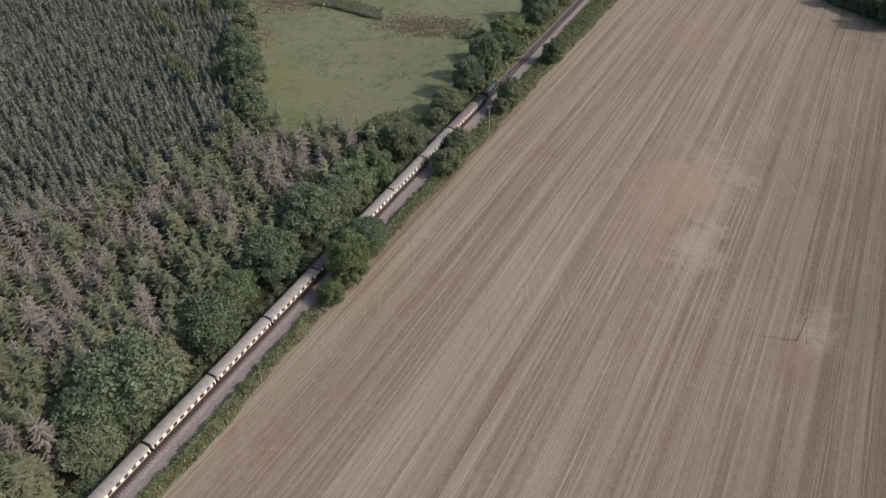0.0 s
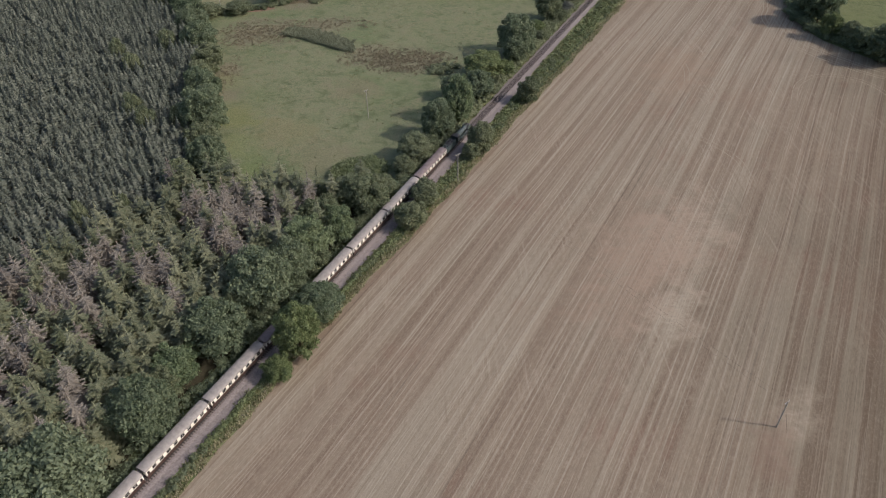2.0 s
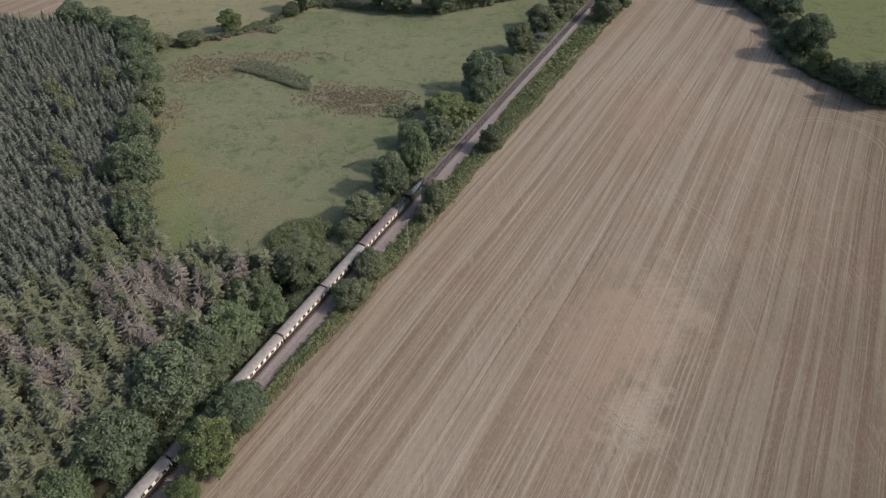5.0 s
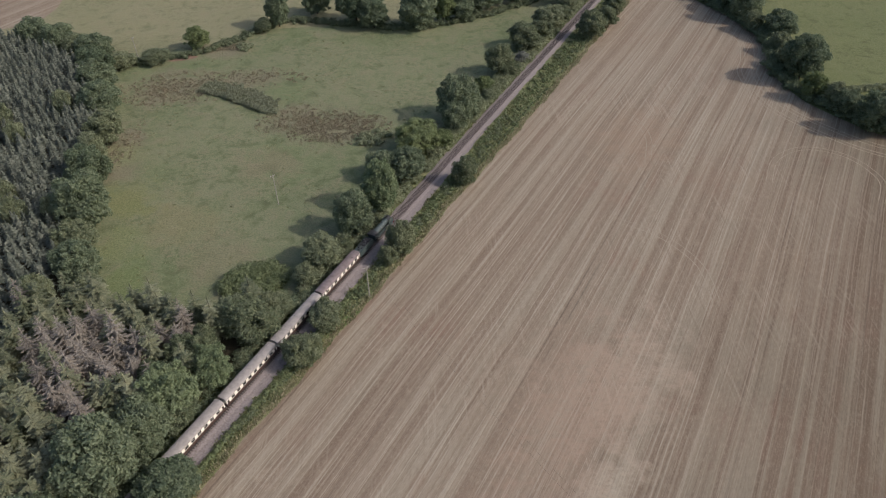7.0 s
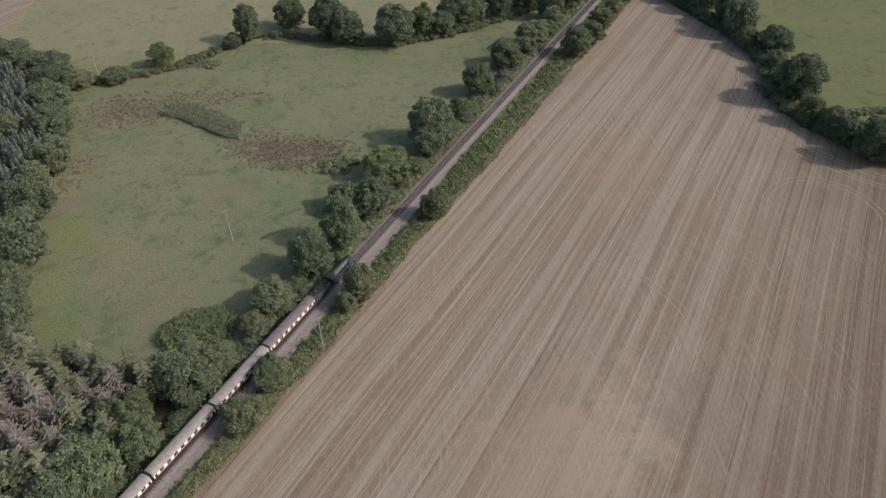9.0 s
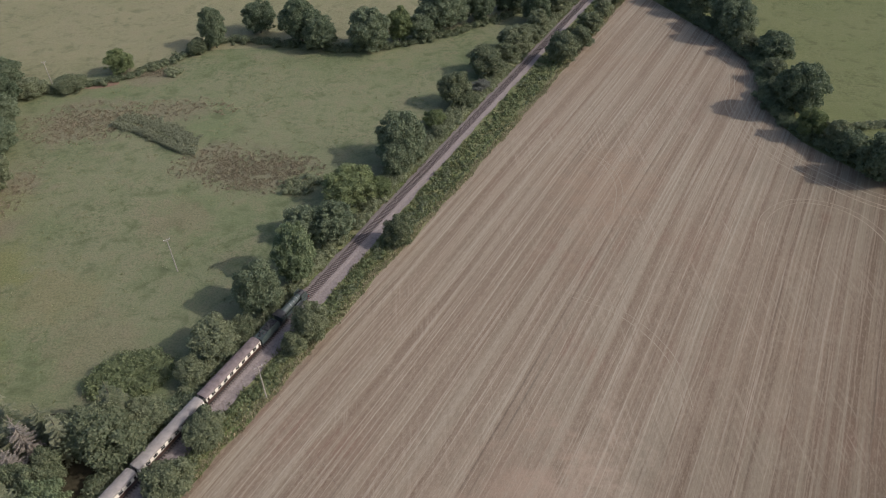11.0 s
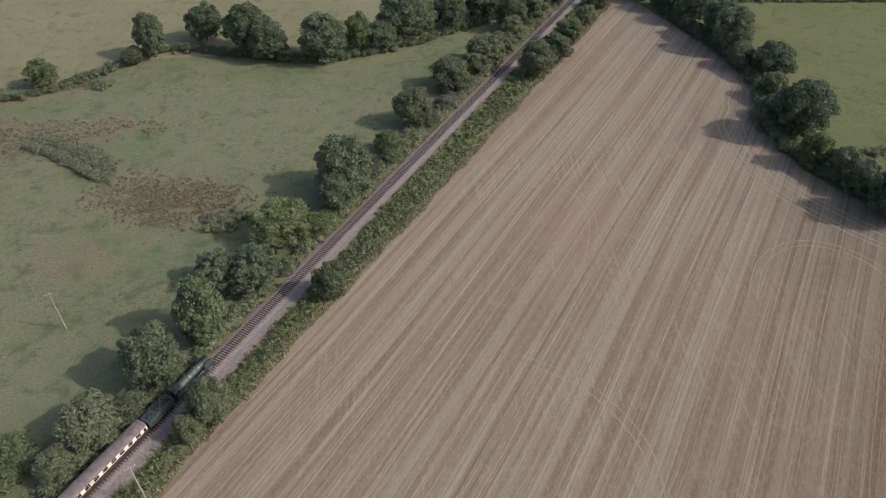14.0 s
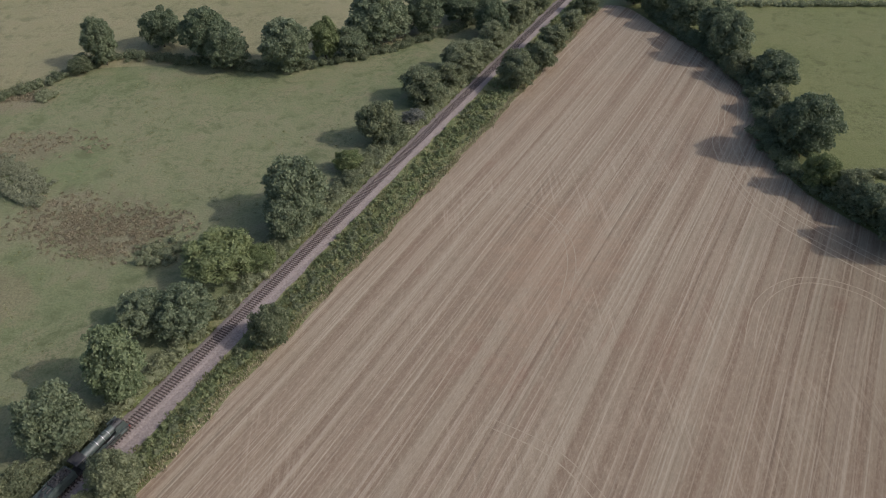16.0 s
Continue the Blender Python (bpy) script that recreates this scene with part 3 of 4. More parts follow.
# broad-leaved edge of the wood along the railway
grow([("a", -27.0, 175.0, 15.0, 6.4), ("a", -17.5, 182.5, 12.5, 5.0), ("t", -21.5, 169.5, 9.0, 4.6), ("o", -31.6, 154.5, 17.7, 8.4), ("o", -43.0, 140.1, 15.5, 7.7), ("t", -13.4, 199.7, 12.0, 7.4), ("t", -7.5, 206.5, 7.4, 4.9), ("t", -17.2, 202.0, 11.0, 5.9),
      ("o", -64.1, 98.0, 17.1, 10.5), ("o", -74.5, 94.0, 14.0, 8.0), ("a", -52.5, 131.1, 11.0, 5.6), ("o", -52.8, 115.9, 14.0, 6.8), ("t", -71.5, 85.4, 10.1, 7.3),
      ("t", -26.0, 188.2, 11.5, 4.4), ("o", -30.0, 166.5, 14.0, 6.0), ("t", -38.3, 154.7, 9.3, 6.0)], "at the edge of the wood")
grow([("o", -72.9, 249.6, 19.0, 8.0), ("o", -66.7, 223.9, 13.1, 6.5), ("t", -83.6, 300.7, 13.6, 6.2), ("o", -113.1, 371.5, 12.7, 8.0), ("o", -80.0, 272.0, 15.0, 7.0), ("t", -84.0, 285.0, 12.0, 6.0), ("o", -93.0, 322.0, 14.0, 7.5),
      ("o", -101.0, 341.0, 14.0, 7.5), ("o", -108.0, 357.0, 13.0, 7.5), ("t", -122.0, 376.0, 11.0, 7.0), ("o", -134.0, 384.0, 13.0, 8.0), ("o", -148.0, 391.0, 13.0, 8.0), ("t", -70.0, 235.0, 12.0, 6.0), ("t", -60.0, 214.0, 9.0, 5.0)], "at the edge of the plantation")

# paler broad-leaved trees among the young conifers
grow([("t", -102.6, 258.3, 12.5, 4.2), ("t", -94.1, 247.8, 12.5, 4.0), ("t", -72.4, 210.6, 12.5, 5.0), ("t", -114.3, 295.8, 12.5, 4.0), ("t", -124.9, 309.7, 12.5, 3.6), ("t", -106.7, 319.7, 12.5, 4.2), ("t", -81.6, 249.0, 12.5, 4.0), ("t", -96.0, 189.4, 12.5, 2.6), ("t", -83.5, 192.7, 12.5, 2.2)], "standing in the conifer plantation")

# the mixed wood: living and dying spruces with some broad-leaved trees
CSIZE = (3.6, 16.0)
greens = [conifer(s, SPRUCE, CSIZE[1], CSIZE[0], name="spruce_tree") for s in (31, 32, 33)]
deads = [conifer(s, DEAD, CSIZE[1], CSIZE[0], arms=12, bark=DEADWOOD, thin=0.62, name="dead_spruce_tree") for s in (41, 42)]
NEARWOOD = [tuple(rail_point(y, -10.0).xy) for y in range(36, 205, 8)] + [(-30, 206), (-62, 208), (-71, 213), (-77, 194), (-98, 172), (-126, 158), (-150, 150), (-150, 120), (-104, 36)]
taken = [(o.location.x, o.location.y, 0.75 * 6.0 * o.scale.x) for o in scene.objects if o.get("category") == "tree" and o.parent is None]
rw = random.Random(5)
DRIFTS = [(-109, 163, 16), (-89, 157, 14), (-106, 139, 14), (-91, 134, 12), (-80, 170, 10), (-47, 184, 10), (-56, 191, 8), (-92, 118, 12), (-85, 82, 10), (-70, 113, 7), (-117, 151, 12), (-73, 119, 6),
          (-61, 191, 8), (-52, 183, 9), (-41, 188, 8), (-33, 194, 8), (-46, 171, 8), (-66, 163, 6), (-80, 150, 9), (-77, 138, 6), (-107, 167, 9), (-83, 118, 7)]
step = 4.9
for i in range(34):
    for j in range(36):
        x, y = -160 + i * step + rw.uniform(-1.6, 1.6), 36 + j * step + rw.uniform(-1.6, 1.6)
        if not inside(x, y, NEARWOOD) or any((x - a) ** 2 + (y - b) ** 2 < c * c for a, b, c in taken):
            continue
        # dying trees stand in drifts
        sick = max(1 - math.hypot(x - a, y - b) / c for a, b, c in DRIFTS) + 0.6 * noise.noise(Vector((x * 0.09, y * 0.09, 7)))
        dist = (rail_x(y) - x) * 0.88
        if dist < 20 and rw.random() < 0.35:
            place(rw.choice(thorns), x, y, rw.uniform(8, 12), rw.uniform(3.2, 4.6), SIZE, rw.uniform(0, 360), "bushy broad-leaved tree among spruces", "wood")
        elif sick > 0.36 + rw.uniform(-0.35, 0.3) and dist > 16 or rw.random() < 0.04:
            place(rw.choice(deads), x, y, rw.uniform(13, 18), rw.uniform(3.0, 4.2), CSIZE, rw.uniform(0, 360), "dying spruce with bare grey-pink branches", "spruces of the wood")
        else:
            place(rw.choice(greens), x, y, rw.uniform(12, 18.0), rw.uniform(3.2, 4.5), CSIZE, rw.uniform(0, 360), "living olive-green spruce in the wood", "spruces of the wood")
for p in (*oaks, *ashes, *sallows, *thorns, *greys, *greens, *deads):
    dismiss(p)

# the plantation behind: far too many trees to count
PLANT = [(-74, 196), (-70, 214), (-78, 245), (-88, 300), (-100, 338), (-118, 362), (-150, 388), (-262, 400), (-262, 150), (-152, 153), (-126, 161), (-98, 175)]
vs, fs, count = [], [], 0
rp = np.random.default_rng(77)
tv = []
for i in range(58):
    for j in range(78):
        x, y = -262 + i * 3.6 + rp.uniform(-0.9, 0.9), 150 + j * 3.5 + rp.uniform(-0.9, 0.9)
        if inside(x, y, PLANT):
            tv.append((x, y, rp.uniform(8.0, 11.5) + 1.5 * noise.noise(Vector((x * 0.05, y * 0.05, 3))), rp.uniform(1.7, 2.5)))
TIERS, TEETH = 7, 16
tooth = np.where(np.arange(TEETH) % 2 == 0, 1.05, 0.4)
for x, y, h, r in tv:
    # ragged tiers of branches, one above the other, each a toothed skirt under its own point
    lean = rp.normal(size=2) * 0.02
    for k in range(TIERS):
        q = k / (TIERS - 1)
        z = h * (0.36 + 0.56 * q)
        rad = r * (1.0 - 0.84 * q ** 1.3) * rp.uniform(0.85, 1.15)
        a = (np.arange(TEETH) + rp.uniform(-0.3, 0.3, TEETH)) * 2 * math.pi / TEETH + rp.uniform(0, 6.28)
        d = rad * tooth * rp.uniform(0.75, 1.25, TEETH)
        ring = np.stack([x + lean[0] * z + np.cos(a) * d, y + lean[1] * z + np.sin(a) * d, z + 0.18 * d + rp.uniform(-0.35, 0.35, TEETH)], 1)
        top = [[x + lean[0] * z, y + lean[1] * z, z + h * (0.10 - 0.01 * q)]]
        vs.append(np.concatenate([top, ring]))
        i = np.arange(TEETH)
        fs.append(np.stack([np.zeros(TEETH, int), 1 + i, 1 + (i + 1) % TEETH], 1) + count)
        count += TEETH + 1
tagged(new("young_conifer_plantation", mesh_np("young_conifer_plantation", np.concatenate(vs), np.concatenate(fs), YOUNG)),
       "dense plantation of young dark green conifers", "plantation", kind="stuff")


# ---- hedges and scrub
def scrub(name, spots, mat, label, category, per_area=60, size=0.36, squash=0.8, seed=3, core=0.75):
    """Low bushes as leafy lobes; spots are rows of x, y, radius, height of the lobe's centre."""
    rng = np.random.default_rng(seed)
    vs, fs, count = [], [], 0
    for lo in range(0, len(spots), 60):
        some = np.array(spots[lo:lo + 60])
        v, f = lobed(some[:, [0, 1, 3]], some[:, 2], squash, per_area, size, rng, core)
        vs.append(v)
        fs.append(f + count)
        count += len(v)
    return tagged(new(name, mesh_np(name, np.concatenate(vs), np.concatenate(fs), mat)), label, category, kind="stuff")


def strip_spots(y0, y1, lo, hi, per_m, rmin, rmax, seed, tall=0.6, gaps=0.0, freq=0.05):
    r = random.Random(seed)
    out = []
    y = y0
    while y < y1:
        a, b_ = (lo(y) if callable(lo) else lo), (hi(y) if callable(hi) else hi)
        if noise.noise(Vector((y * freq, seed * 3.7, 0))) > gaps - 0.35:
            rad = r.uniform(rmin, rmax)
            p = rail_point(y, r.uniform(a, b_))
            out.append((p.x, p.y, rad, rad * r.uniform(0.2, tall)))
        y += 1.0 / per_m
    return out


def line_spots(points, per_m, rmin, rmax, wide, seed, tall=0.9, gaps=-1.0):
    r = random.Random(seed)
    out = []
    line = smooth_line(points, 1.0)
    for (x, y), (x2, y2) in zip(line, line[1:]):
        for _ in range(max(1, int(per_m * math.hypot(x2 - x, y2 - y) + r.random()))):
            if noise.noise(Vector((x * 0.06, y * 0.06, seed))) > gaps:
                rad = r.uniform(rmin, rmax)
                out.append((x + r.gauss(0, wide), y + r.gauss(0, wide), rad, rad * r.uniform(0.3, tall)))
    return out


def bank_foot(y):
    """Where the growth right of the ballast begins."""
    return float(np.interp(y, (262, 305), (6.0, 4.2)))


scrub("bramble_scrub", strip_spots(60, 470, lambda y: bank_foot(y) + 1.0, lambda y: edge_off(y) - 3.2, 1.4, 0.5, 1.1, 1, gaps=0.45), THORN, "tangled green bramble scrub along the railway fence", "scrub", seed=1)
scrub("lineside_bushes", strip_spots(60, 470, bank_foot, lambda y: edge_off(y) - 3.0, 2.6, 0.45, 1.0, 2, gaps=-0.05), LINESIDE, "fresh green low bushes beside the railway", "scrub", seed=2)
scrub("rank_verge_growth", strip_spots(60, 470, lambda y: bank_foot(y) - 0.6, lambda y: edge_off(y) - 1.6, 6.5, 0.25, 0.55, 3, tall=0.3, gaps=-0.5), WEEDS, "yellowish rank weeds on the railway verge", "weeds", per_area=46, size=0.27, seed=3, core=0.6)
scrub("ditch_hedge", strip_spots(60, 470, lambda y: edge_off(y) - 2.9, lambda y: edge_off(y) - 2.2, 1.2, 0.3, 0.6, 14, gaps=0.15), THORN, "low dark growth along the field ditch", "hedge", seed=14)
scrub("lineside_hedge", strip_spots(185, 470, -6.8, -3.4, 2.2, 0.8, 1.8, 4, tall=0.9, gaps=-0.1), THORN, "overgrown hedge between railway and meadow", "hedge", seed=4)
scrub("lineside_thicket", strip_spots(282, 440, -10.5, -4.0, 3.4, 0.8, 1.8, 15, tall=0.7, gaps=-0.4), THORN, "continuous low green thicket below the railway trees", "scrub", seed=15)
scrub("woodland_edge_scrub", strip_spots(60, 214, -8.0, -3.6, 1.4, 0.8, 1.9, 5, tall=1.0), OAK, "dark shrubs where the wood meets the railway", "scrub", seed=5)
scrub("field_hedge", line_spots([(175, 440), (185, 409), (191, 380), (188, 358), (184, 341), (187, 321), (195, 306), (206, 292), (229, 281), (263, 273), (330, 259)], 2.6, 1.4, 2.8, 1.5, 6, 1.1), OAK, "thick dark hedge along the stubble field", "hedge", seed=6)
scrub("meadow_hedge", line_spots([(-150, 384), (-112, 374), (-92, 369), (-84, 371), (-66, 380), (-48, 398), (-30, 412), (0, 405), (30, 400), (64, 413), (92, 432), (118, 452)], 1.6, 0.9, 1.9, 1.1, 7, 0.8), THORN, "uneven hedge across the meadow's far side", "hedge", seed=7)
scrub("cross_hedge", line_spots([(192, 325), (205, 325), (216, 326), (240, 329), (330, 338)], 2.2, 0.8, 1.5, 0.7, 8, 0.8), THORN, "clipped hedge dividing the pasture", "hedge", seed=8)
scrub("distant_hedge", line_spots([(170, 458), (215, 452), (260, 449), (340, 446)], 1.6, 0.8, 1.5, 0.6, 9, 0.8), THORN, "low hedge at the pasture's far side", "hedge", seed=9)
scrub("bramble_mound", line_spots([(-23, 217), (-20, 222), (-14, 225), (-9, 222), (-14, 218), (-19, 217)], 4.5, 1.3, 2.3, 1.2, 10, 0.5), LINESIDE, "rounded mound of green brambles", "scrub", seed=10)

# ---- the steam train, standing on the rails
GREEN = plain_material("dark_green_enamel", (0.034, 0.047, 0.042), (0.060, 0.076, 0.068), 1.5, 0.48, spec=0.5)
BLACK = plain_material("sooty_black_paint", (0.018, 0.018, 0.019), (0.045, 0.043, 0.042), 2.0, 0.55)
STEEL = plain_material("bright_steel", (0.35, 0.35, 0.36), (0.50, 0.50, 0.50), 4.0, 0.3, 0.8)
COAL = plain_material("coal", (0.010, 0.010, 0.011), (0.035, 0.034, 0.034), 6.0, 0.6)
CREAM = plain_material("cream_paint", (0.66, 0.60, 0.49), (0.76, 0.71, 0.60), 1.0, 0.4)
BROWN = plain_material("chocolate_paint", (0.040, 0.022, 0.017), (0.066, 0.038, 0.029), 1.0, 0.4)
ROOF_GREY = plain_material("weathered_grey_roof", (0.215, 0.188, 0.165), (0.315, 0.280, 0.248), 0.9, 0.7)
ROOF_BROWN = plain_material("sooty_brown_roof", (0.115, 0.088, 0.082), (0.215, 0.170, 0.158), 0.9, 0.75)
UNDER = plain_material("grimy_underframe", (0.030, 0.027, 0.025), (0.070, 0.062, 0.056), 2.0, 0.8)
GLASS = plain_material("dark_window_glass", (0.012, 0.013, 0.015), (0.03, 0.032, 0.035), 1.0, 0.08, spec=0.6)
RED = plain_material("red_buffer_beam", (0.26, 0.03, 0.02), (0.34, 0.05, 0.035), 2.0, 0.5)
ACROSS = Euler((0, radians(90), 0)).to_matrix().to_4x4()


def wheel_at(parent, x, y, r, name="wheel", mat=None, spokes=0):
    """A wheel with flange, rim and spokes or a plain web, its axle across."""
    bm = bmesh.new()
    w = 0.13
    ring = [[(w * s, rr * math.cos(a), rr * math.sin(a)) for a in [2 * math.pi * k / 24 for k in range(24)]] for s, rr in ((-0.5, r), (0.5, r), (0.5, r * 0.84), (-0.5, r * 0.84), (-0.5, r))]
    loft(ring, bm, caps=False)
    rod(0.16, 0.16, 0.2, Matrix.Translation((-0.1, 0, 0)) @ ACROSS, bm, 12)
    if spokes:
        for k in range(spokes):
            a = 2 * math.pi * k / spokes
            along((0, 0, 0), (0, r * 0.88 * math.cos(a), r * 0.88 * math.sin(a)), 0.045, 0.035, bm, 5)
    else:
        rod(r * 0.86, r * 0.86, 0.05, Matrix.Translation((-0.025, 0, 0)) @ ACROSS, bm, 20)
    return part(name, bm, mat or UNDER, parent, m=pose(x, y, r))


def arch_section(y, half, z0, z1, top, n=14):
    """A coach-like section: upright sides and a curved roof."""
    pts = [(-half, y, z0), (-half, y, z1)]
    for k in range(1, n):
        a = math.pi * k / n
        pts.append((-half * math.cos(a), y, z1 + (top - z1) * math.sin(a) ** 0.8))
    return pts + [(half, y, z1), (half, y, z0)]


def coach(roof_mat, label):
    c = thing("railway_coach", label, "railway coach", "coaches of the train")
    L, W = 19.35, 1.38
    part("lower_panel", box(2 * W, L, 0.98, (0, 0, 1.50), bevel=0.05), BROWN, c, "chocolate brown lower panels")
    part("upper_panel", box(2 * W + 0.012, L, 1.16, (0, 0, 2.58), bevel=0.03), CREAM, c, "cream painted upper panels")
    sec = []
    for y, s in ((-L / 2 - 0.05, 0.94), (-L / 2 + 0.25, 1.0), (L / 2 - 0.25, 1.0), (L / 2 + 0.05, 0.94)):
        ring = arch_section(y, (W + 0.015) * s, 3.13, 3.18, 3.18 + 0.64 * s)
        sec.append(ring)
    roof = part("roof", loft(sec), roof_mat, c)
    for k in range(9):
        part("ventilator", rod(0.13, 0.09, 0.16, n=8), roof_mat, roof, m=pose(0.35 if k % 2 else -0.35, -8.4 + k * 2.1, 3.70))
    part("rain_strip", box(0.04, L - 1.2, 0.03, (1.05, 0, 3.52)), roof_mat, roof)
    part("rain_strip", box(0.04, L - 1.2, 0.03, (-1.05, 0, 3.52)), roof_mat, roof)
    for sx in (-1, 1):
        for k in range(8):
            y = -7.35 + k * 2.1
            win = part("window", box(0.03, 1.14, 0.88, (sx * (W + 0.006), y, 2.62), bevel=0.012), GLASS, c)
            part("window_frame", box(0.025, 1.30, 0.05, (sx * (W + 0.016), y, 2.74)), CREAM, win)
        for y in (-9.05, 0.0 + 0.0, 9.05):
            if y:
                d = part("door", box(0.02, 0.62, 1.86, (sx * (W + 0.008), y, 2.02), bevel=0.008), BROWN, c, "brown coach door")
                part("window", box(0.03, 0.40, 0.62, (sx * (W + 0.012), y, 2.62), bevel=0.01), GLASS, d)
                part("handle", box(0.03, 0.03, 0.16, (sx * (W + 0.03), y - 0.24, 2.1)), STEEL, d)
        part("solebar", box(0.12, L - 0.3, 0.24, (sx * 1.18, 0, 0.94)), UNDER, c)
        part("footboard", box(0.24, L - 1.0, 0.04, (sx * 1.40, 0, 0.80)), UNDER, c)
    part("battery_box", box(1.9, 2.2, 0.5, (0, 1.8, 0.62), bevel=0.03), UNDER, c)
    for y in (-L / 2 - 0.18, L / 2 + 0.18):
        part("gangway", box(0.95, 0.42, 2.25, (0, y, 2.12), bevel=0.05), BLACK, c, "black concertina gangway")
    for y in (-7.1, 7.1):
        g = part("bogie", box(2.1, 3.4, 0.26, (0, y, 0.62), bevel=0.04), UNDER, c)
        for dy in (-1.3, 1.3):
            for x in (-0.75, 0.75):
                wheel_at(g, x, y + dy, 0.457)
    for y, s in ((-L / 2, -1), (L / 2, 1)):
        for x in (-0.87, 0.87):
            part("buffer", along((x, y, 1.05), (x, y + s * 0.36, 1.05), 0.10, 0.20), UNDER, c)
    return c


def locomotive():
    e = thing("steam_locomotive", "dark green steam locomotive with smoke deflectors", "locomotive")
    # nose at y = 0, tail at -12.6
    part("frame", box(2.2, 12.0, 0.35, (0, -6.4, 1.0), bevel=0.03), BLACK, e)
    part("buffer_beam", box(2.6, 0.12, 0.45, (0, -0.42, 1.08), bevel=0.02), RED, e, "red buffer beam")
    for x in (-0.87, 0.87):
        part("buffer", along((x, -0.42, 1.06), (x, 0.0, 1.06), 0.10, 0.22), BLACK, e)
    for x in (-1.12, 1.12):
        part("running_plate", box(0.62, 9.4, 0.07, (x, -5.2, 1.86), bevel=0.02), GREEN, e)

    def ring(y, r, cz, flat=0.0):
        return [(r * math.cos(a), y, cz + r * math.sin(a) * (1.0 if math.sin(a) > 0 else 1 - flat)) for a in [2 * math.pi * k / 28 for k in range(28)]]

    part("smokebox", loft([ring(-0.95, 0.2, 2.75), ring(-1.0, 0.74, 2.75), ring(-1.1, 0.82, 2.75), ring(-2.9, 0.82, 2.75)]), BLACK, e, "matt black smokebox")
    part("boiler", loft([ring(-2.9, 0.80, 2.75), ring(-6.8, 0.92, 2.72), ring(-7.0, 0.96, 2.70), ring(-9.9, 1.0, 2.66, 0.2)]), GREEN, e, "dark green boiler cladding")
    for y in (-4.2, -5.5, -6.9):
        r = 0.80 + (-(y + 2.9)) * 0.031
        part("boiler_band", loft([ring(y, r + 0.02, 2.745), ring(y - 0.07, r + 0.022, 2.745)], caps=False), STEEL, e)
    part("chimney", loft([ring_z(0, -1.9, 3.48, 0.34), ring_z(0, -1.9, 3.60, 0.27), ring_z(0, -1.9, 3.82, 0.27), ring_z(0, -1.9, 3.90, 0.33)]), BLACK, e)
    part("dome", loft([ring_z(0, -5.0, 3.52, 0.40), ring_z(0, -5.0, 3.70, 0.36), ring_z(0, -5.0, 3.82, 0.20), ring_z(0, -5.0, 3.85, 0.05)]), GREEN, e)
    for x in (-0.2, 0.2):
        part("safety_valve", rod(0.07, 0.05, 0.25), STEEL, e, m=pose(x, -7.6, 3.62))
    for x in (-1.17, 1.17):
        bm = loft([[(x - 0.012, -0.7, 1.95), (x + 0.012, -0.7, 1.95), (x + 0.012, -0.95, 3.45), (x - 0.012, -0.95, 3.45)],
                   [(x - 0.012, -3.2, 1.95), (x + 0.012, -3.2, 1.95), (x + 0.012, -3.1, 3.45), (x - 0.012, -3.1, 3.45)]])
        part("smoke_deflector", bm, GREEN, e)
    for x in (-1.17, 1.17):
        part("nameplate", box(0.03, 1.7, 0.26, (x + (0.03 if x > 0 else -0.03), -4.7, 2.12), bevel=0.01), STEEL, e)
    cab = part("cab", box(2.6, 1.5, 1.75, (0, -10.75, 2.55), bevel=0.05), GREEN, e)
    part("cab_roof", loft([arch_section(-9.85, 1.34, 3.38, 3.44, 3.86), arch_section(-12.1, 1.34, 3.38, 3.44, 3.86)]), BLACK, cab, "black curved cab roof")
    for x in (-1.305, 1.305):
        part("cab_window", box(0.03, 0.62, 0.55, (x, -10.7, 2.95)), GLASS, cab)
        part("cab_window", box(0.03, 0.40, 0.55, (x, -10.1, 2.95)), GLASS, cab)
    for x in (-0.76, 0.76):
        for y in (-4.2, -6.3, -8.4):
            wheel_at(e, x, y, 0.94, "driving_wheel", GREEN, 14)
        for y in (-1.2, -2.9):
            wheel_at(e, x, y, 0.46, "bogie_wheel", GREEN, 10)
        wheel_at(e, x, -10.6, 0.54, "trailing_wheel", GREEN, 10)
        s = 1 if x > 0 else -1
        part("cylinder", along((s * 1.1, -1.35, 1.1), (s * 1.1, -2.65, 1.1), 0.33, 0.33, n=16), GREEN, e)
        part("coupling_rod", box(0.06, 4.4, 0.14, (s * 0.92, -6.3, 0.72), bevel=0.02), STEEL, e)
        part("connecting_rod", box(0.06, 3.7, 0.13, (s * 1.02, -4.5, 0.9), bevel=0.02), STEEL, e)
    return e


def ring_z(x, y, z, r, n=20):
    return [(x + r * math.cos(2 * math.pi * k / n), y + r * math.sin(2 * math.pi * k / n), z) for k in range(n)]


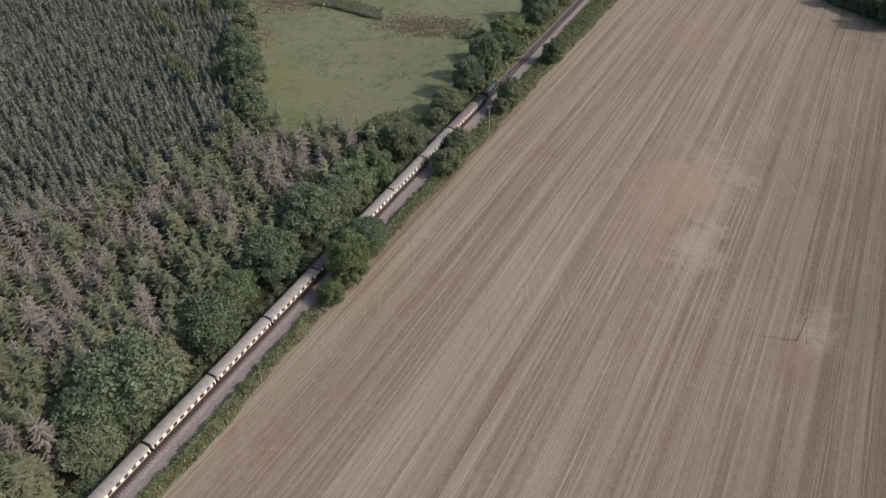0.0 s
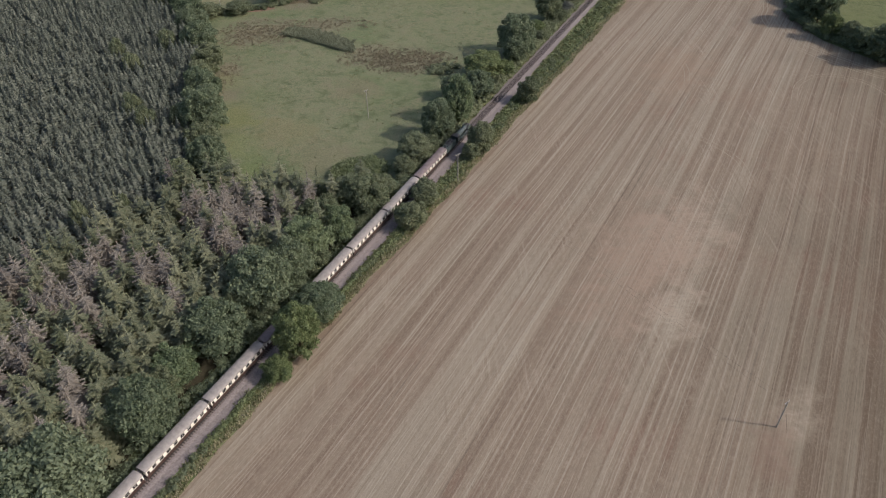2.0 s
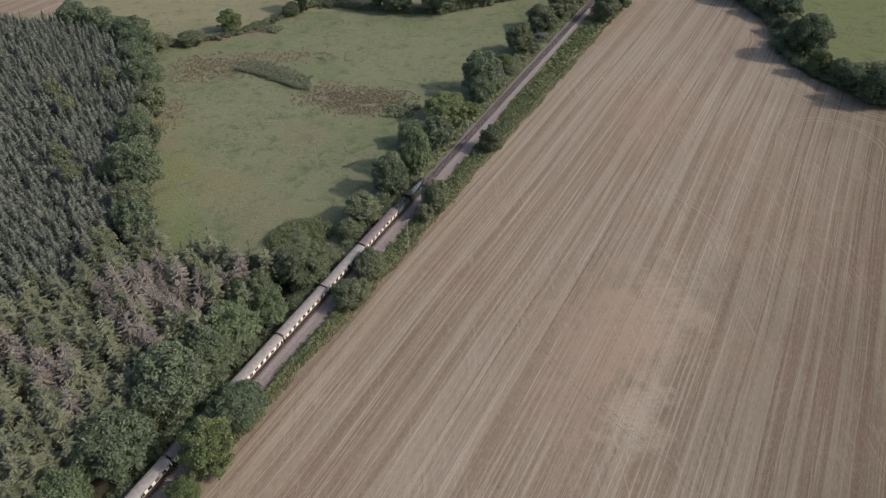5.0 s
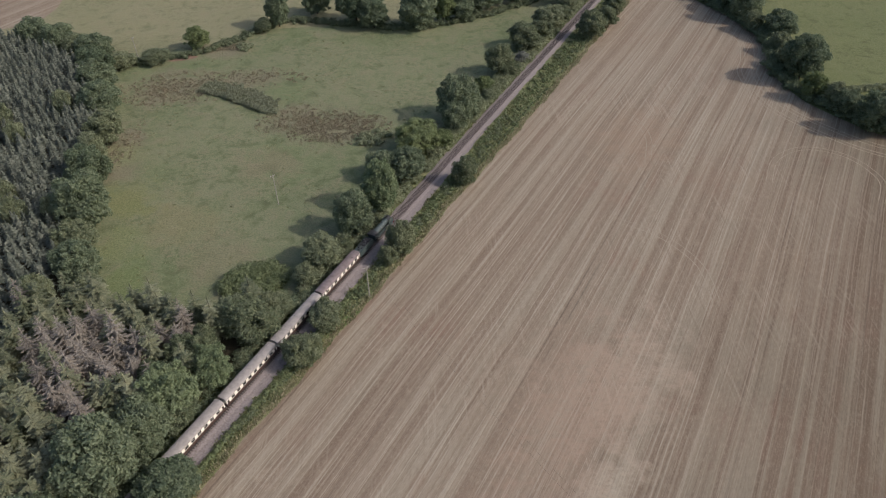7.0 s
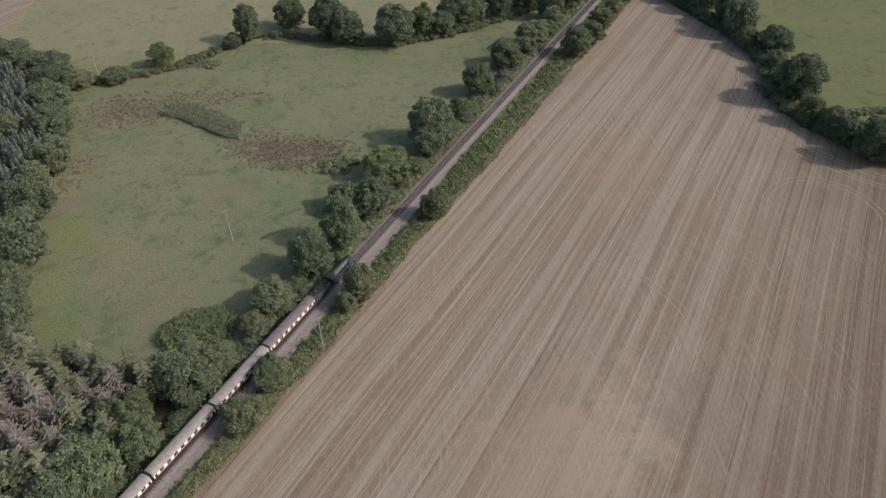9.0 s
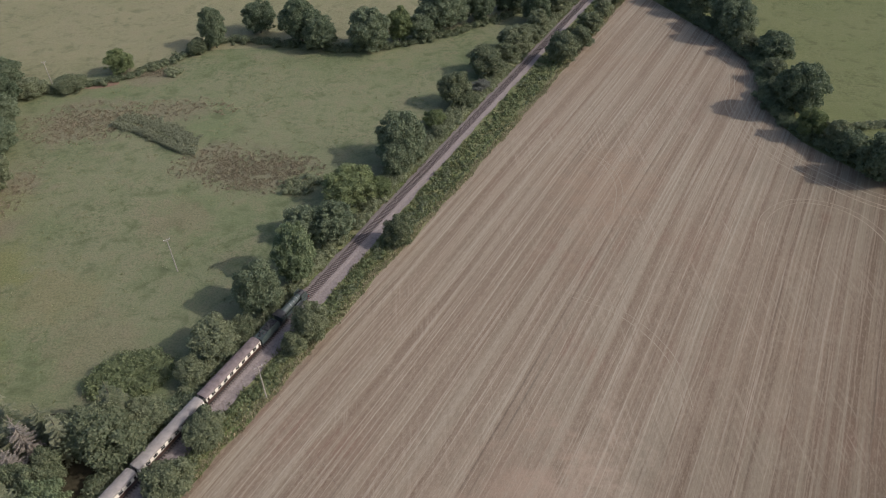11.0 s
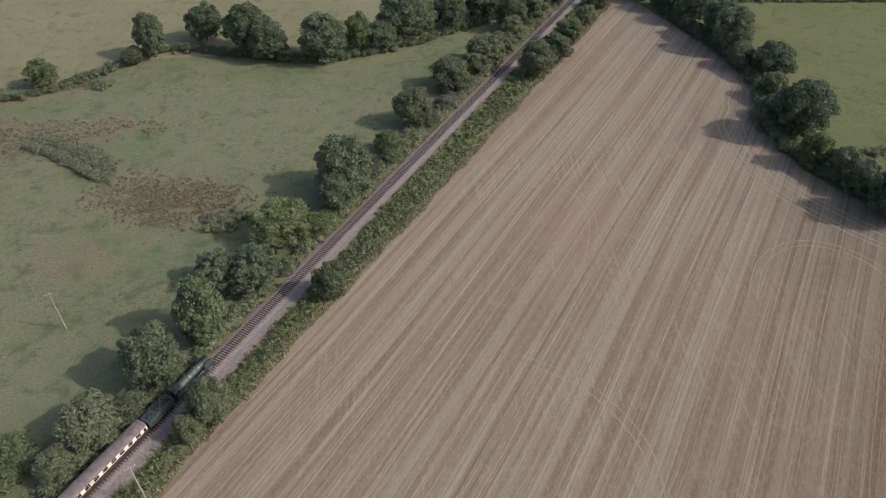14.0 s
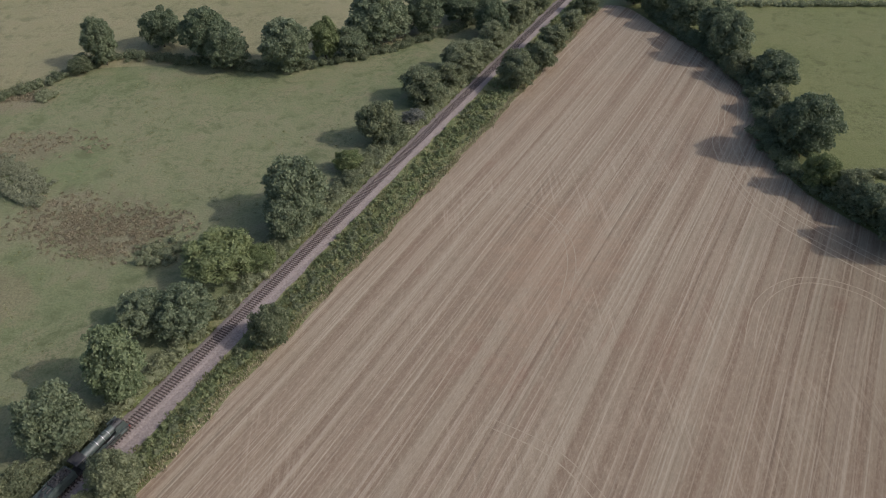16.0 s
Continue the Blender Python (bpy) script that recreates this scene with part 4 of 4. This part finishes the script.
def tender():
    t = thing("locomotive_tender", "dark green tender heaped with black coal", "tender")
    part("frame", box(2.2, 7.2, 0.3, (0, -3.7, 1.05), bevel=0.03), BLACK, t)
    bm = loft([[(-1.28, -0.2, 1.25), (-1.32, -0.2, 2.4), (-1.15, -0.2, 3.05), (1.15, -0.2, 3.05), (1.32, -0.2, 2.4), (1.28, -0.2, 1.25)],
               [(-1.28, -7.2, 1.25), (-1.32, -7.2, 2.4), (-1.15, -7.2, 2.95), (1.15, -7.2, 2.95), (1.32, -7.2, 2.4), (1.28, -7.2, 1.25)]])
    part("tank", bm, GREEN, t, "dark green water tank")
    rc = random.Random(9)
    bm = bmesh.new()
    for _ in range(150):
        s = rc.uniform(0.14, 0.34)
        y = rc.uniform(-4.2, -0.5)
        bmesh.ops.create_icosphere(bm, subdivisions=1, radius=s, matrix=pose(rc.uniform(-0.9, 0.9), y, 3.0 + 0.35 * rc.random() * (1 - abs(y + 2.3) / 2.4), rc.uniform(0, 90), rc.uniform(0, 90), 0))
    part("coal", bm, COAL, t, "heap of black coal")
    for x in (-1.1, 1.1):
        part("coal_rail", box(0.06, 4.6, 0.30, (x, -2.6, 3.16), bevel=0.015), GREEN, t)
    part("filler_lid", loft([ring_z(0, -6.2, 2.95, 0.42), ring_z(0, -6.2, 3.16, 0.40), ring_z(0, -6.2, 3.20, 0.1)]), BLACK, t)
    for x in (-0.5, 0.5):
        part("vacuum_tank", along((x, -4.7, 3.12), (x, -5.6, 3.12), 0.2, 0.2, n=14), BLACK, t)
    for x in (-0.76, 0.76):
        for y in (-1.3, -3.5, -5.9):
            wheel_at(t, x, y, 0.56, "wheel", BLACK, 10)
    part("buffer_beam", box(2.5, 0.12, 0.42, (0, -7.3, 1.08)), BLACK, t)
    return t


RAIL_TOP = 0.57


def back_along(y, d):
    """The y of the point d metres further back on the line."""
    for _ in range(20):
        k = 6.14e-5 * y + 0.5236
        y -= d / 20 / math.hypot(1, k)
    return y


def on_rails(y):
    p = rail_point(y)
    return pose(p.x, p.y, RAIL_TOP, 0, 0, rail_turn(y))


NOSE = 246.0
engine = locomotive()
engine.matrix_basis = on_rails(NOSE)
tend = tender()
y_now = back_along(NOSE, 12.5)
tend.matrix_basis = on_rails(y_now)
y_now = back_along(y_now, 7.5 + 10.0)
brown_coach = coach(ROOF_BROWN, "chocolate and cream coach with a sooty brown roof")
grey_coach = coach(ROOF_GREY, "chocolate and cream coach with a pale grey roof")
first = {}
for k in range(10):
    proto = brown_coach if k in (0, 4) else grey_coach
    if proto in first.values():
        copy_thing(proto, on_rails(y_now))
    else:
        first[k] = proto
        proto.matrix_basis = on_rails(y_now)
    y_now = back_along(y_now, 20.1)

# ---- poles
POLEWOOD = plain_material("weathered_pole_wood", (0.26, 0.230, 0.190), (0.40, 0.360, 0.305), 3.0, 0.9, spec=0.1)
CERAMIC = plain_material("white_ceramic", (0.6, 0.6, 0.58), (0.7, 0.7, 0.68), 3.0, 0.25)


def utility_pole(x, y, h, turn, arm, label):
    p = thing("utility_pole", label, "pole", "poles", pose(x, y, 0, 0, 0, turn))
    part("pole", rod(0.17, 0.12, h, n=10), POLEWOOD, p)
    a = part("crossarm", box(arm, 0.13, 0.15, (0, 0.12, h - 0.35), bevel=0.015), POLEWOOD, p)
    for k in (-0.46, 0.0, 0.46):
        part("insulator", rod(0.06, 0.04, 0.24, n=8), CERAMIC, a, m=pose(k * arm, 0.12, h - 0.27))
    for s in (-1, 1):
        part("brace", along((0, 0.1, h - 1.0), (s * arm * 0.3, 0.12, h - 0.42), 0.03, 0.03, n=6), POLEWOOD, p)
    return p


utility_pole(-14.9, 258.2, 11.6, 35, 1.7, "tall grey wooden pole standing in the meadow")
utility_pole(17.3, 213.3, 10.8, 35, 2.0, "grey wooden pole beside the railway verge")
pole = utility_pole(83.9, 113.1, 8.8, 34, 1.5, "weathered wooden pole standing alone in stubble")
part("stay_wire", along((0.6, -2.2, 0.0), (0, 0, 7.4), 0.02, 0.02, n=5), UNDER, pole)
utility_pole(-96.6, 375.8, 9.5, 35, 1.6, "grey wooden pole at the meadow hedge")

# the slack wires between them
POSTS = [(-96.6, 375.8, 9.5), (-14.9, 258.2, 11.6), (17.3, 213.3, 10.8), (83.9, 113.1, 8.8)]
for (x1, y1, h1), (x2, y2, h2) in zip(POSTS, POSTS[1:]):
    for side in (-0.75, 0.75):
        ox, oy = side * math.cos(radians(35)), side * math.sin(radians(35))
        span = math.hypot(x2 - x1, y2 - y1)
        bm = bmesh.new()
        rings = []
        for i in range(17):
            q = i / 16
            c = Vector((x1 + (x2 - x1) * q + ox, y1 + (y2 - y1) * q + oy, h1 + (h2 - h1) * q - 0.1 - 4 * q * (1 - q) * span * 0.018))
            rings.append([(c.x + 0.007 * math.cos(a), c.y + 0.007 * math.sin(a), c.z + 0.007 * math.sin(a + 1.2)) for a in (0, 2.1, 4.2)])
        wire = part("overhead_wire", loft(rings), UNDER, None)
        tagged(wire, "thin dark wire slung between wooden poles", "wire", "wires")

# ---- meadow growth
rm = random.Random(31)


def blob_spots(cx, cy, rx, ry, n, rmin, rmax, seed, lift=0.3):
    r = random.Random(seed)
    out = []
    while len(out) < n:
        x, y = r.gauss(0, 0.5), r.gauss(0, 0.5)
        if x * x + y * y < 1 and noise.noise(Vector((x * 2.2, y * 2.2, seed))) > -0.45:
            rad = r.uniform(rmin, rmax)
            out.append((cx + rx * x, cy + ry * y, rad, rad * lift))
    return out


def blades(name, spots, mat, label, category, per=10, tall=1.2, wide=0.14, seed=1):
    """Upright narrow leaves in tufts; spots are rows of x, y, radius."""
    rng = np.random.default_rng(seed)
    s = np.array(spots)[:, :3]
    n = len(s) * per
    base = np.repeat(s, per, 0)
    a = rng.uniform(0, 2 * math.pi, n)
    d = base[:, 2] * np.sqrt(rng.uniform(0, 1, n))
    p = np.stack([base[:, 0] + d * np.cos(a), base[:, 1] + d * np.sin(a), np.zeros(n)], 1)
    lean = np.stack([np.cos(a), np.sin(a), np.zeros(n)], 1) * rng.uniform(0.0, 0.55, (n, 1))
    h = tall * rng.uniform(0.5, 1.2, (n, 1))
    tip = p + (lean + (0, 0, 1)) * h
    b = rng.uniform(0, 2 * math.pi, n)
    w = np.stack([np.cos(b), np.sin(b), np.zeros(n)], 1) * wide
    mid = p * 0.5 + tip * 0.5 + (0, 0, 0.08 * tall)
    v = np.stack([p - w, p + w, mid + w * 0.8, tip, mid - w * 0.8], 1).reshape(-1, 3)
    k = np.arange(n)[:, None] * 5
    f = np.concatenate([k + [0, 1, 2], k + [0, 2, 4], k + [4, 2, 3]])
    return tagged(new(name, mesh_np(name, v, f, mat)), label, category, kind="stuff")


reed = line_spots([(-58, 340), (-50, 336), (-40, 329), (-32, 323), (-25, 320)], 9.0, 0.8, 1.2, 0.7, 40, 0.9)
reed += line_spots([(-57, 346), (-46, 341), (-36, 334), (-27, 326)], 9.0, 0.6, 1.0, 1.5, 41, 0.6)
scrub("reed_bed", reed, REED, "grey-green reeds in a wet hollow", "reeds", per_area=110, size=0.30, squash=0.7, seed=11, core=0.62)
scrub("bracken_patch", blob_spots(0, 307, 22, 13, 900, 0.2, 0.6, 42) + blob_spots(-70, 343, 26, 17, 800, 0.2, 0.6, 43) + blob_spots(-16, 314, 18, 12, 400, 0.2, 0.55, 44) + blob_spots(-36, 352, 26, 9, 160, 0.3, 0.7, 49) + blob_spots(-78, 300, 6, 22, 130, 0.25, 0.6, 51) + blob_spots(-62, 383, 13, 5, 150, 0.3, 0.8, 52),
      BRACKEN, "low brown bracken and dead dock", "bracken", per_area=60, size=0.30, squash=0.45, seed=12, core=0.5)
scrub("dark_meadow_bush", blob_spots(14, 298, 8, 5, 40, 0.6, 1.5, 45, 0.5) + blob_spots(-50, 382, 5, 4, 24, 0.8, 1.5, 46, 0.6) + blob_spots(-63, 217, 3, 3, 10, 0.6, 1.2, 50, 0.6), THORN, "low dark bushes in the meadow", "bush", seed=13)
tufts = []
for _ in range(2200):
    x, y = rm.uniform(-85, 60), rm.uniform(212, 400)
    if x < rail_x(y) - 12 and noise.noise(Vector((x * 0.045, y * 0.045, 2.0))) > 0.02 - 0.004 * max(0.0, -x - 10) and not inside(x, y, WOOD):
        tufts.append((x, y, rm.uniform(0.3, 1.0)))
blades("rush_tufts", tufts, BLADES, "coarse tufts of rank grass in the meadow", "grass", 9, 0.16, 0.16, 6)
edge = []
y = 55.0
while y < 460:
    p = rail_point(y, edge_off(y) - rm.uniform(-0.5, 1.1))
    edge.append((p.x, p.y, rm.uniform(0.3, 0.8)))
    y += 0.22
blades("field_margin_stalks", edge, STALKS, "bleached dry stalks along the field edge", "dry grass", 7, 0.75, 0.10, 7)
edge = []
for k in range(1500):
    y = rm.uniform(55, 460)
    p = rail_point(y, rm.uniform(4.6, edge_off(y)))
    edge.append((p.x, p.y, rm.uniform(0.3, 0.9)))
for k in range(700):
    y = rm.uniform(185, 460)
    p = rail_point(y, rm.uniform(-7.5, -2.5))
    edge.append((p.x, p.y, rm.uniform(0.3, 0.8)))
blades("verge_grass_tufts", edge, BLADES, "long yellow-green grass on the railway verge", "grass", 12, 0.8, 0.11, 8)


# ---- marks in the stubble: straw trails and wheel marks left by turning machines
def trail(name, line, width, mat, label, z=0.05, seed=0):
    bm = bmesh.new()
    r = random.Random(seed)
    rows = []
    for i, (x, y) in enumerate(line):
        x2, y2 = line[min(i + 1, len(line) - 1)]
        x1, y1 = line[max(i - 1, 0)]
        d = math.hypot(x2 - x1, y2 - y1) or 1.0
        nx, ny = -(y2 - y1) / d, (x2 - x1) / d
        w = width * (0.5 + 0.25 * noise.noise(Vector((x * 0.4, y * 0.4, seed))) + r.uniform(-0.12, 0.12))
        w *= min(1.0, i / 3 + 0.1, (len(line) - 1 - i) / 3 + 0.1)
        rows.append((bm.verts.new((x + nx * w, y + ny * w, z)), bm.verts.new((x - nx * w, y - ny * w, z))))
    for (a, b_), (c, d_) in zip(rows, rows[1:]):
        bm.faces.new((a, c, d_, b_))
    bmesh.ops.recalc_face_normals(bm, faces=bm.faces)
    if sum(f.normal.z for f in bm.faces) < 0:
        bmesh.ops.reverse_faces(bm, faces=bm.faces)
    ob = part(name, bm, mat, None)
    return tagged(ob, label, "field mark", kind="structure")


def shifted(line, d):
    out = []
    for i, (x, y) in enumerate(line):
        x2, y2 = line[min(i + 1, len(line) - 1)]
        x1, y1 = line[max(i - 1, 0)]
        n = math.hypot(x2 - x1, y2 - y1) or 1.0
        out.append((x - (y2 - y1) / n * d, y + (x2 - x1) / n * d))
    return out


head = smooth_line([(163, 444), (174, 416), (182, 398), (187, 376), (181, 354), (175, 340), (176, 316), (186, 298), (200, 283), (226, 271), (258, 264), (330, 250)], 1.5)
for k, d in enumerate((-0.5, -2.6, -6.5, -8.4)):
    trail("straw_trail", shifted(head, d), 0.34, STRAW, "pale straw line following the field hedge", 0.034 + 0.004 * k, k)
turns = [[(96, 322), (106, 316), (114, 305), (115, 292), (111, 278)], [(150, 262), (158, 276), (170, 282), (182, 276), (186, 262), (180, 250)], [(92, 244), (104, 236), (112, 222), (112, 206)]]
for k, pts in enumerate(turns):
    line = smooth_line(pts, 1.0)
    trail("straw_trail", line, 0.22, STRAW, "pale curved straw line across the stubble", 0.034 + 0.004 * k, 20 + k)
    trail("straw_trail", shifted(line, 2.0), 0.20, STRAW, "pale curved straw line across the stubble", 0.046 + 0.004 * k, 40 + k)
# ---- sleepers, the nearest stretch piece by piece
bm = box(2.6, 0.26, 0.14, (0, 0, 0), bevel=0.012)
sleeper_mesh = bpy.data.meshes.new("sleeper")
bm.to_mesh(sleeper_mesh)
bm.free()
sleeper_mesh.materials.append(TIMBER)
rz = random.Random(2)
y, rest, n_near = 60.0, bmesh.new(), 0
while y < 480:
    p = rail_point(y)
    m = pose(p.x, p.y, 0.352 + rz.uniform(-0.01, 0.01), 0, 0, rail_turn(y) + rz.uniform(-0.6, 0.6))
    if 262 < y and n_near < 298:
        child("sleeper", sleeper_mesh, track, m=m)
        n_near += 1
    else:
        box(2.6, 0.26, 0.14, bm=rest)
        bmesh.ops.transform(rest, matrix=m, verts=rest.verts[-8:])
    y += 0.66 * 0.88
ob = part("sleeper_row", rest, TIMBER, track)
ob["kind"] = "stuff"
